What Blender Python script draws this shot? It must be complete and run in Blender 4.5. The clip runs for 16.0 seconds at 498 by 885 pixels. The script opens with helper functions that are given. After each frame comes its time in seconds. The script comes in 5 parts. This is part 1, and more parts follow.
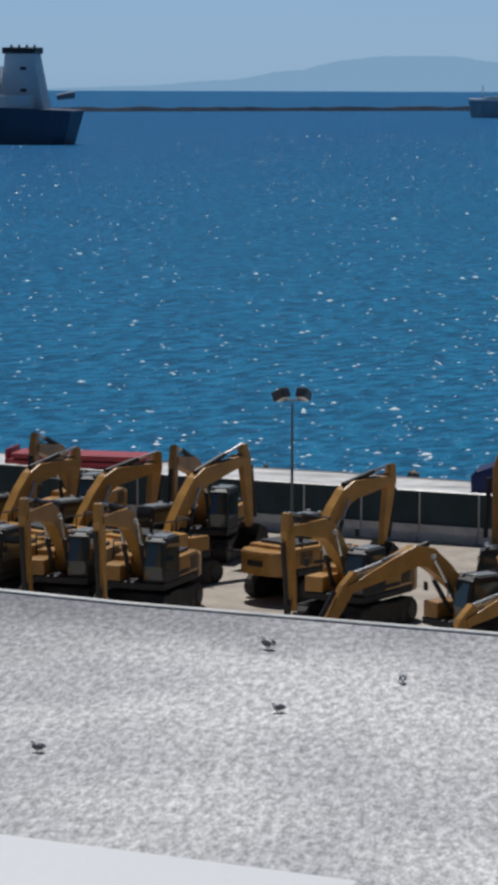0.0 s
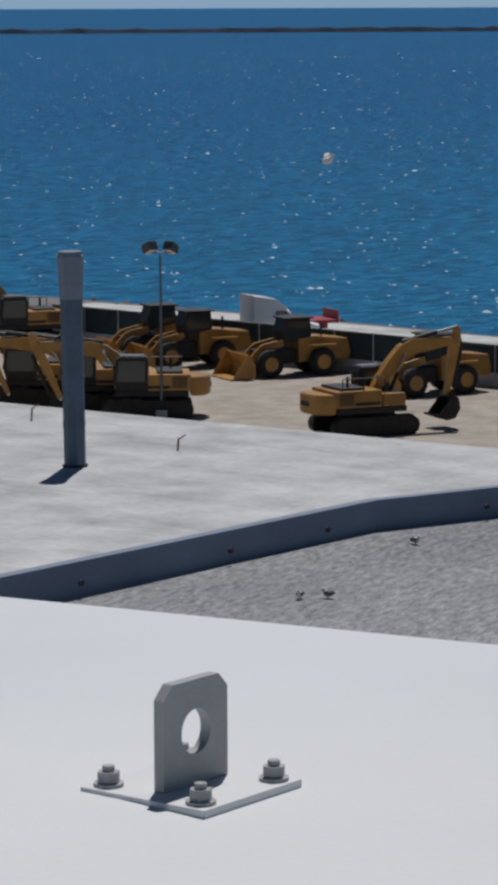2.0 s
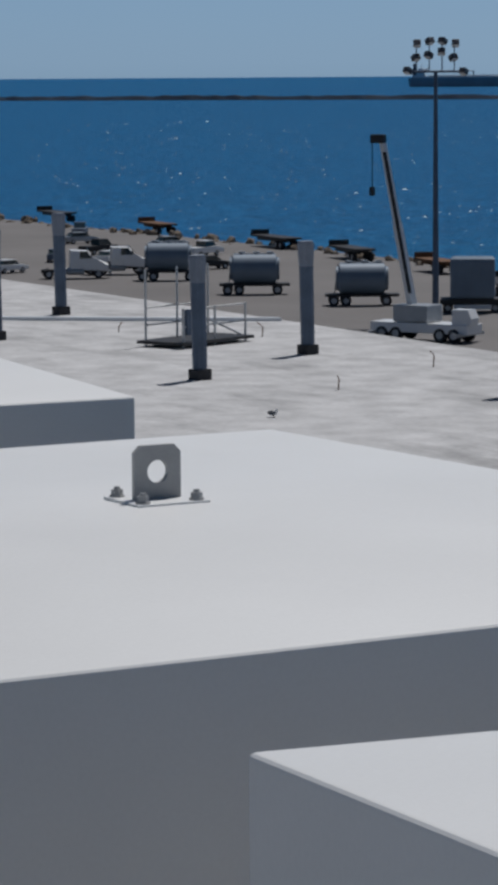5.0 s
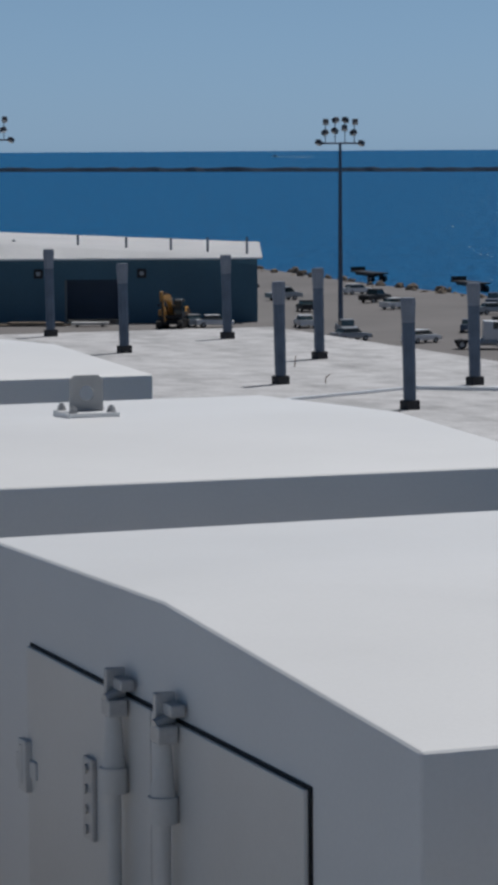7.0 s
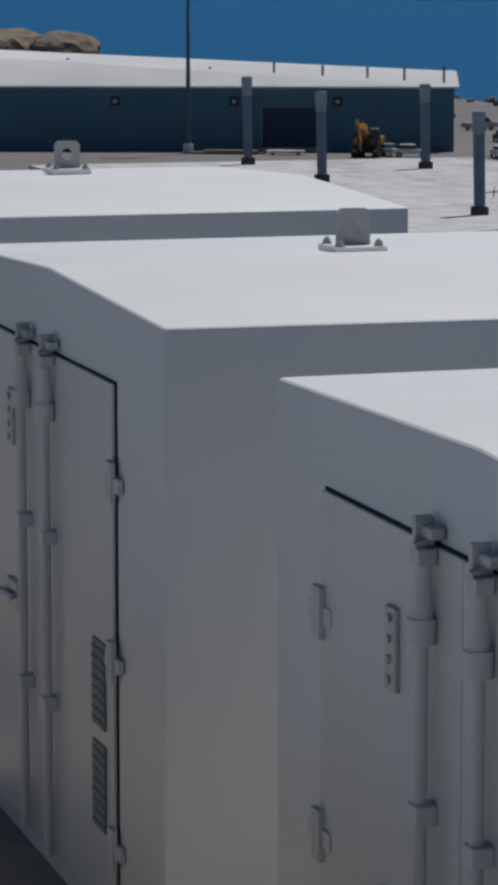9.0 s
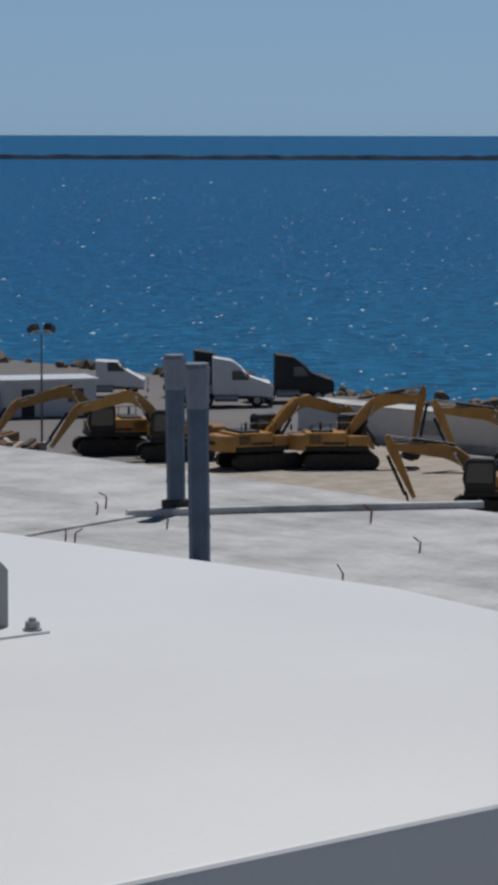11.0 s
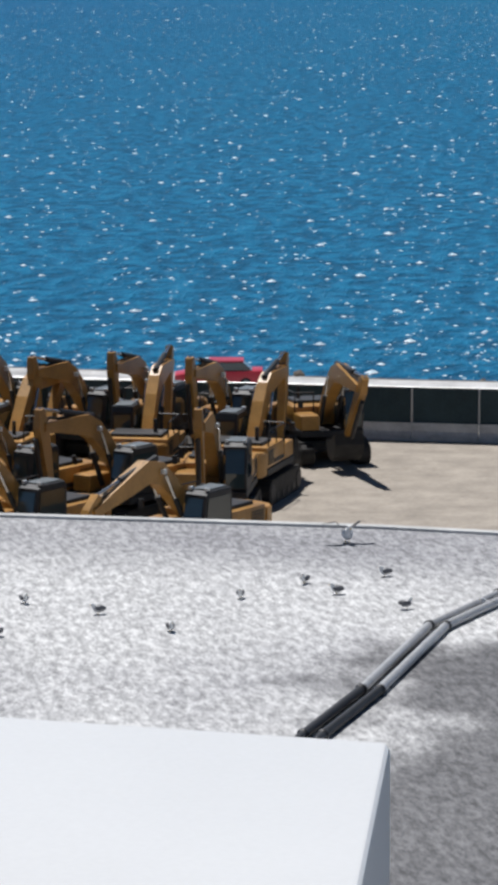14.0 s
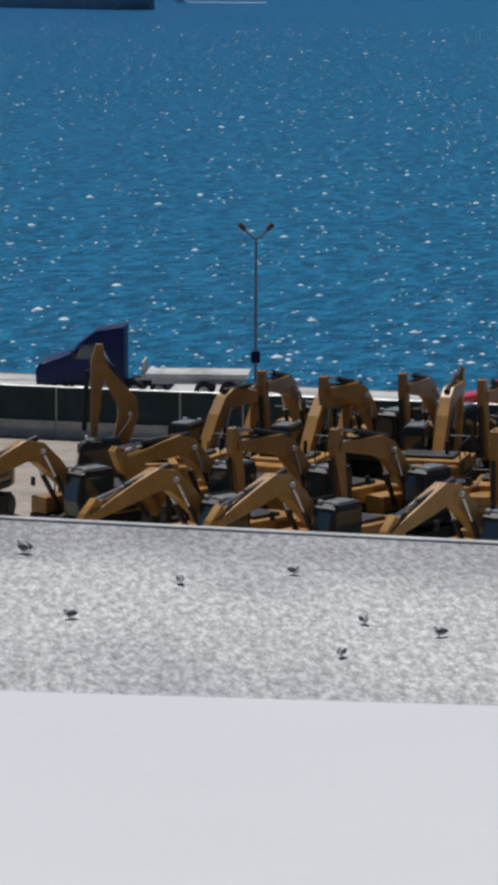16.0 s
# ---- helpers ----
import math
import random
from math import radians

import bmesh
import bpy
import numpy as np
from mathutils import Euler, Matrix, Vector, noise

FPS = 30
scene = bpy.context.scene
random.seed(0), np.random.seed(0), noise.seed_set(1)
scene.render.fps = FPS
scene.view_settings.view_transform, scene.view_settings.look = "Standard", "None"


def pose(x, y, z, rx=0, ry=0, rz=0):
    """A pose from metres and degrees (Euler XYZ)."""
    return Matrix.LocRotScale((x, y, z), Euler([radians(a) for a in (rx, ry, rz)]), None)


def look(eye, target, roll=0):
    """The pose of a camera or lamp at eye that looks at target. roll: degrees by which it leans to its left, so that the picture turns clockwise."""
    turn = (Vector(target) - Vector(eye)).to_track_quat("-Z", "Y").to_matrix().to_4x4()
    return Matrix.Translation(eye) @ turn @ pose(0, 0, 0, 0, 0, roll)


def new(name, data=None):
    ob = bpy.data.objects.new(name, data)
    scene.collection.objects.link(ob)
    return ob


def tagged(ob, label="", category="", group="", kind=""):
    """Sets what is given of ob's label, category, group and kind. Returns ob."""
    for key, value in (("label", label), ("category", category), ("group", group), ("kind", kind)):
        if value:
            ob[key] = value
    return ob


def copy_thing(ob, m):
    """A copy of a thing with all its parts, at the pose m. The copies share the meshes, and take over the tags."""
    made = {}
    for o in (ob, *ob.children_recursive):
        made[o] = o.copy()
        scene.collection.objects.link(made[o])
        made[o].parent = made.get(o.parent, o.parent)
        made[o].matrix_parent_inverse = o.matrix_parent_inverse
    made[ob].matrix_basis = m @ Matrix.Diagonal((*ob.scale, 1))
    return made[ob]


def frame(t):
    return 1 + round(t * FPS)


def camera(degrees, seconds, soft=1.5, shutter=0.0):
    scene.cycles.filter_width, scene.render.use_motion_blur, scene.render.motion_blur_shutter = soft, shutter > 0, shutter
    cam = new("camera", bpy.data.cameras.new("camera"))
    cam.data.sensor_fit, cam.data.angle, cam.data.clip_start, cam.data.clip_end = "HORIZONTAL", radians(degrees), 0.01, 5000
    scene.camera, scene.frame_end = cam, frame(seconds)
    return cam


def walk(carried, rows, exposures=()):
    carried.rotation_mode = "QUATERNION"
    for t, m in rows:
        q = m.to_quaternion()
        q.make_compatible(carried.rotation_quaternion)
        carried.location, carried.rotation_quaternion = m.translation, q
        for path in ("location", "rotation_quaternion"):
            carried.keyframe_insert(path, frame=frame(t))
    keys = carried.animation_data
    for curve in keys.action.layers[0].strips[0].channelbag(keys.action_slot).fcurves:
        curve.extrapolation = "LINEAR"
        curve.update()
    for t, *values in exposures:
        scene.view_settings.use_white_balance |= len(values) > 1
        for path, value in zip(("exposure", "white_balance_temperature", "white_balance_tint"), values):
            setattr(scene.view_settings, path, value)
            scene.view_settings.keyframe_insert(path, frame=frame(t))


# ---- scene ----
# ---- camera ----
def aim(x, y, z, heading, down, lean):
    """A camera pose from a place, a compass heading, a downward tilt and a lean, in degrees."""
    return pose(x, y, z) @ pose(0, 0, 0, 0, 0, heading - 90) @ pose(0, 0, 0, 90 - down) @ pose(0, 0, 0, 0, 0, lean)


PATH = (
    # seconds, place in metres, heading from +x, degrees down, lean
    (0.0, 0.072, -0.122, 22.352, 19.992, 6.614, 0.175),
    (0.5, 0.026, -0.117, 22.381, 22.853, 7.074, 0.178),
    (1.0, -0.087, -0.176, 22.368, 26.902, 7.533, -0.269),
    (1.5, -0.197, -0.185, 22.380, 32.129, 7.829, -0.599),
    (2.0, -0.237, -0.129, 22.381, 37.777, 8.075, -0.228),
    (2.5, -0.250, -0.100, 22.360, 43.412, 8.329, -0.532),
    (3.0, -0.150, -0.095, 22.332, 48.600, 8.411, -0.476),
    (3.2, -0.140, -0.095, 22.332, 50.285, 8.399, -0.485),
    (5.3, 0.001, -0.011, 22.297, 63.449, 6.582, -0.423),
    (5.5, -0.000, -0.000, 22.296, 64.228, 6.438, -0.455),
    (6.0, -0.017, 0.013, 22.297, 66.021, 6.066, -0.473),
    (6.5, -0.024, 0.055, 22.291, 67.779, 5.785, -0.335),
    (7.0, -0.020, 0.118, 22.275, 69.563, 5.525, -0.358),
    (7.5, -0.043, 0.131, 22.275, 71.319, 5.578, -0.353),
    (8.0, -0.082, 0.124, 22.259, 72.869, 7.214, -0.392),
    (8.2, -0.103, 0.126, 22.264, 73.151, 7.719, 0.057),
    (9.2, -0.170, 0.520, 22.270, 72.900, 8.750, -0.100),
    (10.3, -0.246, 1.071, 22.273, 58.542, 8.580, -0.158),
    (10.5, -0.268, 1.204, 22.294, 54.950, 7.965, -0.146),
    (10.7, -0.277, 1.334, 22.303, 51.781, 7.180, -0.050),
    (11.0, -0.250, 1.600, 22.250, 48.520, 5.803, 0.105),
    (11.5, -0.170, 2.000, 22.250, 41.150, 4.330, 0.027),
    (12.0, -0.090, 2.655, 22.235, 30.620, 4.100, -0.069),
    (12.5, -0.090, 2.840, 22.260, 19.620, 4.740, 0.280),
    (12.7, -0.095, 2.950, 22.280, 15.200, 5.180, -0.100),
    (13.0, -0.100, 3.170, 22.305, 10.480, 5.450, 0.018),
    (13.5, -0.107, 3.820, 22.300, 6.040, 7.610, -0.100),
    (13.7, -0.110, 4.010, 22.315, 5.460, 8.280, -0.100),
    (14.0, -0.080, 4.300, 22.325, 5.430, 8.950, -0.100),
    (14.5, -0.010, 4.680, 22.290, 6.720, 9.020, 0.100),
    (15.0, 0.060, 4.960, 22.270, 8.590, 8.470, 0.067),
    (15.5, 0.150, 5.360, 22.235, 9.690, 7.740, 0.200),
    (16.0, 0.130, 5.850, 22.250, 10.080, 8.570, 0.200),
)
# the clip's own slow change of exposure
EXPOSURES = ((0.0, 0.1), (1.0, 0.0), (2.0, -0.12), (2.5, -0.28), (3.0, -0.28), (5.5, -0.17), (7.0, -0.1), (8.2, -0.03), (10.4, -0.22), (11.5, -0.1), (12.0, -0.08), (12.5, 0.07), (13.5, 0.26), (14.0, 0.42), (14.5, 0.05), (15.0, -0.05), (16.0, 0.0))
cam = camera(8.987, 16.0, soft=4.6)
walk(cam, [(r[0], aim(*r[1:])) for r in PATH], EXPOSURES)

S = 1.25  # metres per unit of the site plan
EYE = 22.3
NEAR = 0.56  # the enclosures' size against their drawing
ROOF = 9.41 * S     # concrete roof with the stacks
GRAVEL = 8.97 * S   # gravel roof with the gulls
BOXTOP = EYE - NEAR * 1.675   # eaves of the white enclosures
SEA = -1.6

# ---- sky and sun ----
SUN = Vector((0.38, 0.22, 0.9)).normalized()
world = bpy.data.worlds.new("sky")
scene.world = world
world.use_nodes = True
wn = world.node_tree.nodes
wl = world.node_tree.links
sky = wn.new("ShaderNodeTexSky")
sky.sky_type, sky.sun_disc = "NISHITA", False
sky.sun_elevation = math.asin(SUN.z)
sky.sun_rotation = math.atan2(SUN.x, SUN.y)
sky.air_density, sky.dust_density, sky.ozone_density = 1.0, 0.0, 6.0
wn["Background"].inputs["Strength"].default_value = 0.029
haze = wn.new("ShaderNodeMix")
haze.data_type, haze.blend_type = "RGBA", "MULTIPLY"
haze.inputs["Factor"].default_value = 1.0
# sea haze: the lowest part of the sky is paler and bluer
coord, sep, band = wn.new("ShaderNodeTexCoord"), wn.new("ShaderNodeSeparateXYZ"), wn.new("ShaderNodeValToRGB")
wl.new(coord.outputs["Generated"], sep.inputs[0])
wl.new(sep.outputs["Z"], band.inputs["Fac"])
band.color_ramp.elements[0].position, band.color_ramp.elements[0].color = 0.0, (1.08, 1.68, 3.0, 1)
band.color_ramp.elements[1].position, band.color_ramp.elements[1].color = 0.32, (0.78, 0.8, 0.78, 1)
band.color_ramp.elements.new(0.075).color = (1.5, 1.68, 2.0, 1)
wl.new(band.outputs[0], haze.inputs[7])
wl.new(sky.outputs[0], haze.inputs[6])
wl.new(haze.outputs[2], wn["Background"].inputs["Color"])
sun = new("sun", bpy.data.lights.new("sun", "SUN"))
sun.data.energy, sun.data.angle, sun.data.color = 3.35, radians(0.53), (1.0, 0.965, 0.93)
sun.matrix_world = look(SUN * 100, (0, 0, 0))
scene.view_settings.exposure = 0.0
scene.view_settings.use_white_balance = True
scene.view_settings.white_balance_temperature = 6320


# ---- materials ----
def mat(name, color, rough=0.6, metal=0.0, scale=2.0, vary=0.25, bump=0.1, fine=40.0, random=0.0, tint=None, spec=0.5):
    """Paint, stone or metal with blotches at one scale, grain at another and a matching relief."""
    m = bpy.data.materials.new(name)
    m.use_nodes = True
    n, l = m.node_tree.nodes, m.node_tree.links
    b = n["Principled BSDF"]
    co = n.new("ShaderNodeTexCoord")
    big, small = n.new("ShaderNodeTexNoise"), n.new("ShaderNodeTexNoise")
    big.inputs["Scale"].default_value, small.inputs["Scale"].default_value = scale, fine
    big.inputs["Detail"].default_value, small.inputs["Detail"].default_value = 6, 4
    for x in (big, small):
        l.new(co.outputs["Object"], x.inputs["Vector"])
    sm = n.new("ShaderNodeMath")
    sm.operation = "ADD"
    half = n.new("ShaderNodeMath")
    half.operation, half.inputs[1].default_value = "MULTIPLY", 0.5
    l.new(small.outputs["Fac"], half.inputs[0])
    l.new(big.outputs["Fac"], sm.inputs[0])
    l.new(half.outputs[0], sm.inputs[1])
    ramp = n.new("ShaderNodeMapRange")
    ramp.inputs["From Min"].default_value, ramp.inputs["From Max"].default_value = 0.45, 1.05
    l.new(sm.outputs[0], ramp.inputs["Value"])
    mix = n.new("ShaderNodeMix")
    mix.data_type = "RGBA"
    c = Vector(color)
    low = Vector(tint) if tint else c * (1 - vary)
    mix.inputs[6].default_value = (*low, 1)
    mix.inputs[7].default_value = (*[min(v, 0.92) for v in c * (1 + vary * 0.6)], 1)
    l.new(ramp.outputs[0], mix.inputs["Factor"])
    out = mix.outputs[2]
    if random:
        info, hsv = n.new("ShaderNodeObjectInfo"), n.new("ShaderNodeHueSaturation")
        rr = n.new("ShaderNodeMapRange")
        rr.inputs["To Min"].default_value, rr.inputs["To Max"].default_value = 1 - random, 1 + random
        l.new(info.outputs["Random"], rr.inputs["Value"])
        l.new(rr.outputs[0], hsv.inputs["Value"])
        l.new(out, hsv.inputs["Color"])
        out = hsv.outputs[0]
    l.new(out, b.inputs["Base Color"])
    b.inputs["Roughness"].default_value, b.inputs["Metallic"].default_value = rough, metal
    b.inputs["Specular IOR Level"].default_value = spec
    if bump:
        bp = n.new("ShaderNodeBump")
        bp.inputs["Strength"].default_value, bp.inputs["Distance"].default_value = bump, 0.05
        l.new(sm.outputs[0], bp.inputs["Height"])
        l.new(bp.outputs[0], b.inputs["Normal"])
    return m


def ramp_of(n, l, value, stops):
    r = n.new("ShaderNodeValToRGB")
    e = r.color_ramp.elements
    while len(e) < len(stops):
        e.new(0.5)
    for el, (p, c) in zip(e, stops):
        el.position, el.color = p, (*c, 1)
    l.new(value, r.inputs["Fac"])
    return r.outputs[0]


def gravel_mat():
    """Weathered pale gravel and grit, pale where dry and darker in patches."""
    m = mat("gravel_roof", (0.43, 0.43, 0.44), 0.9, 0, 0.35, 0.25, 0.6, 9.0, spec=0.2)
    n, l = m.node_tree.nodes, m.node_tree.links
    b = n["Principled BSDF"]
    co = n.new("ShaderNodeTexCoord")
    fine = n.new("ShaderNodeTexNoise")
    fine.inputs["Scale"].default_value, fine.inputs["Detail"].default_value, fine.inputs["Roughness"].default_value = 6.5, 7, 0.9
    mp = n.new("ShaderNodeMapping")
    mp.vector_type = "TEXTURE"
    mp.inputs["Rotation"].default_value = (0, 0, radians(15))
    mp.inputs["Scale"].default_value = (2.7, 1.0, 1)
    patch = n.new("ShaderNodeTexNoise")
    patch.inputs["Scale"].default_value, patch.inputs["Detail"].default_value = 0.2, 8
    l.new(co.outputs["Object"], mp.inputs["Vector"])
    l.new(mp.outputs[0], fine.inputs["Vector"])
    l.new(co.outputs["Object"], patch.inputs["Vector"])
    a = ramp_of(n, l, fine.outputs["Fac"], ((0.4, (0.29, 0.29, 0.29)), (0.5, (0.53, 0.53, 0.53)), (0.6, (0.8, 0.8, 0.79))))
    p0 = ramp_of(n, l, patch.outputs["Fac"], ((0.38, (0.76, 0.76, 0.78)), (0.58, (1.0, 1.0, 1.0))))
    # damp, moss-stained strips by the parapet and beyond the pipe, with ragged borders
    sp, add, off, div = n.new("ShaderNodeSeparateXYZ"), n.new("ShaderNodeMath"), n.new("ShaderNodeMath"), n.new("ShaderNodeMath")
    l.new(co.outputs["Object"], sp.inputs[0])
    off.operation, off.inputs[1].default_value = "MULTIPLY", 16.0
    l.new(patch.outputs["Fac"], off.inputs[0])
    # the borders run along the pipe, a little askew to the walls
    skew, base = n.new("ShaderNodeMath"), n.new("ShaderNodeMath")
    base.operation, base.inputs[1].default_value = "SUBTRACT", 11.0
    skew.operation, skew.inputs[1].default_value = "MULTIPLY_ADD", 0.25
    l.new(sp.outputs["X"], skew.inputs[0])
    l.new(sp.outputs["Y"], skew.inputs[2])
    l.new(skew.outputs[0], base.inputs[0])
    l.new(base.outputs[0], add.inputs[0])
    l.new(off.outputs[0], add.inputs[1])
    div.operation, div.inputs[1].default_value = "DIVIDE", 50.0
    l.new(add.outputs[0], div.inputs[0])
    q = ramp_of(n, l, div.outputs[0], ((0.283, (0.26, 0.26, 0.27)), (0.318, (1, 1, 1)), (0.66, (1, 1, 1)), (0.8, (0.46, 0.465, 0.48))))
    m0 = n.new("ShaderNodeMix")
    m0.data_type, m0.blend_type = "RGBA", "MULTIPLY"
    m0.inputs["Factor"].default_value = 1.0
    l.new(p0, m0.inputs[6])
    l.new(q, m0.inputs[7])
    # dirt that has gathered along the roof's far edge
    sk, ed, dv = n.new("ShaderNodeMath"), n.new("ShaderNodeMath"), n.new("ShaderNodeMath")
    sk.operation, sk.inputs[1].default_value = "MULTIPLY_ADD", -0.19
    l.new(sp.outputs["Y"], sk.inputs[0])
    l.new(sp.outputs["X"], sk.inputs[2])
    ed.operation, ed.inputs[1].default_value = "MULTIPLY_ADD", 5.0
    l.new(patch.outputs["Fac"], ed.inputs[0])
    l.new(sk.outputs[0], ed.inputs[2])
    dv.operation, dv.inputs[1].default_value = "DIVIDE", 100.0
    l.new(ed.outputs[0], dv.inputs[0])
    rim = ramp_of(n, l, dv.outputs[0], ((0.556, (1, 1, 1)), (0.58, (0.66, 0.66, 0.68))))
    m1 = n.new("ShaderNodeMix")
    m1.data_type, m1.blend_type = "RGBA", "MULTIPLY"
    m1.inputs["Factor"].default_value = 1.0
    l.new(m0.outputs[2], m1.inputs[6])
    l.new(rim, m1.inputs[7])
    p = m1.outputs[2]
    mx = n.new("ShaderNodeMix")
    mx.data_type, mx.blend_type = "RGBA", "MULTIPLY"
    mx.inputs["Factor"].default_value = 0.9
    l.new(a, mx.inputs[6])
    l.new(p, mx.inputs[7])
    l.new(mx.outputs[2], b.inputs["Base Color"])
    return m


def concrete_mat(name, c, streak):
    """Sun-bleached concrete with long faint streaks and stains."""
    m = mat(name, c, 0.85, 0, 0.7, 0.3, 0.5, 5.0, spec=0.2)
    n, l = m.node_tree.nodes, m.node_tree.links
    b = n["Principled BSDF"]
    old = b.inputs["Base Color"].links[0].from_socket
    co, mp = n.new("ShaderNodeTexCoord"), n.new("ShaderNodeMapping")
    mp.inputs["Scale"].default_value = (0.5, 0.12, 1)
    w = n.new("ShaderNodeTexNoise")
    w.inputs["Scale"].default_value, w.inputs["Detail"].default_value, w.inputs["Roughness"].default_value = 1.0, 8, 0.65
    l.new(co.outputs["Object"], mp.inputs["Vector"])
    l.new(mp.outputs[0], w.inputs["Vector"])
    p = ramp_of(n, l, w.outputs["Fac"], ((0.33, (streak,) * 3), (0.5, (1.0, 1.0, 1.0))))
    mx = n.new("ShaderNodeMix")
    mx.data_type, mx.blend_type = "RGBA", "MULTIPLY"
    mx.inputs["Factor"].default_value = 1.0
    l.new(old, mx.inputs[6])
    l.new(p, mx.inputs[7])
    l.new(mx.outputs[2], b.inputs["Base Color"])
    return m


def sea_mat():
    """Choppy blue harbour water: swell and ripples as relief, clear gloss on top."""
    m = bpy.data.materials.new("sea_water")
    m.use_nodes = True
    n, l = m.node_tree.nodes, m.node_tree.links
    b = n["Principled BSDF"]
    co = n.new("ShaderNodeTexCoord")
    hs = []
    for sc, st, det in ((0.035, (1, 1, 1), 4), (0.45, (1, 1, 1), 6), (1.6, (1, 1, 1), 4)):
        mp, w = n.new("ShaderNodeMapping"), n.new("ShaderNodeTexNoise")
        mp.inputs["Rotation"].default_value = (0, 0, 0.35)
        mp.inputs["Scale"].default_value = (1.0, 1.6, 1)
        w.inputs["Scale"].default_value, w.inputs["Detail"].default_value = sc, det
        l.new(co.outputs["Object"], mp.inputs["Vector"])
        l.new(mp.outputs[0], w.inputs["Vector"])
        hs.append(w.outputs["Fac"])
    col = ramp_of(n, l, hs[1], ((0.36, (0.004, 0.08, 0.168)), (0.5, (0.008, 0.136, 0.268)), (0.64, (0.017, 0.195, 0.36))))
    # sky and sun reflection painted in: greener along the quay, bluer up the bay
    sp, dv = n.new("ShaderNodeSeparateXYZ"), n.new("ShaderNodeMath")
    dv.operation, dv.inputs[1].default_value = "DIVIDE", 500.0
    l.new(co.outputs["Object"], sp.inputs[0])
    l.new(sp.outputs["Y"], dv.inputs[0])
    deep = ramp_of(n, l, dv.outputs[0], ((0.1, (1.0, 1.0, 1.0)), (0.8, (0.85, 0.78, 0.95))))
    mx = n.new("ShaderNodeMix")
    mx.data_type, mx.blend_type = "RGBA", "MULTIPLY"
    mx.inputs["Factor"].default_value = 1.0
    l.new(col, mx.inputs[6])
    l.new(deep, mx.inputs[7])
    l.new(mx.outputs[2], b.inputs["Base Color"])
    b.inputs["Roughness"].default_value = 0.4
    b.inputs["IOR"].default_value = 1.33
    b.inputs["Specular IOR Level"].default_value = 0.07
    prev = None
    for h, d in zip(hs[1:], (1.0, 0.4)):
        bp = n.new("ShaderNodeBump")
        bp.inputs["Strength"].default_value, bp.inputs["Distance"].default_value = 1.0, d
        l.new(h, bp.inputs["Height"])
        if prev:
            l.new(prev, bp.inputs["Normal"])
        prev = bp.outputs[0]
    l.new(prev, b.inputs["Normal"])
    return m


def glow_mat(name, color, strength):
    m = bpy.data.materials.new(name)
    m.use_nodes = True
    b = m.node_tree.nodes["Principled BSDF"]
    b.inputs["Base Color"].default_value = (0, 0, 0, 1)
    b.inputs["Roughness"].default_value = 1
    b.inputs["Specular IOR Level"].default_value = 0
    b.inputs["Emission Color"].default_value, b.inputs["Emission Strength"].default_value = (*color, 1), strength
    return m


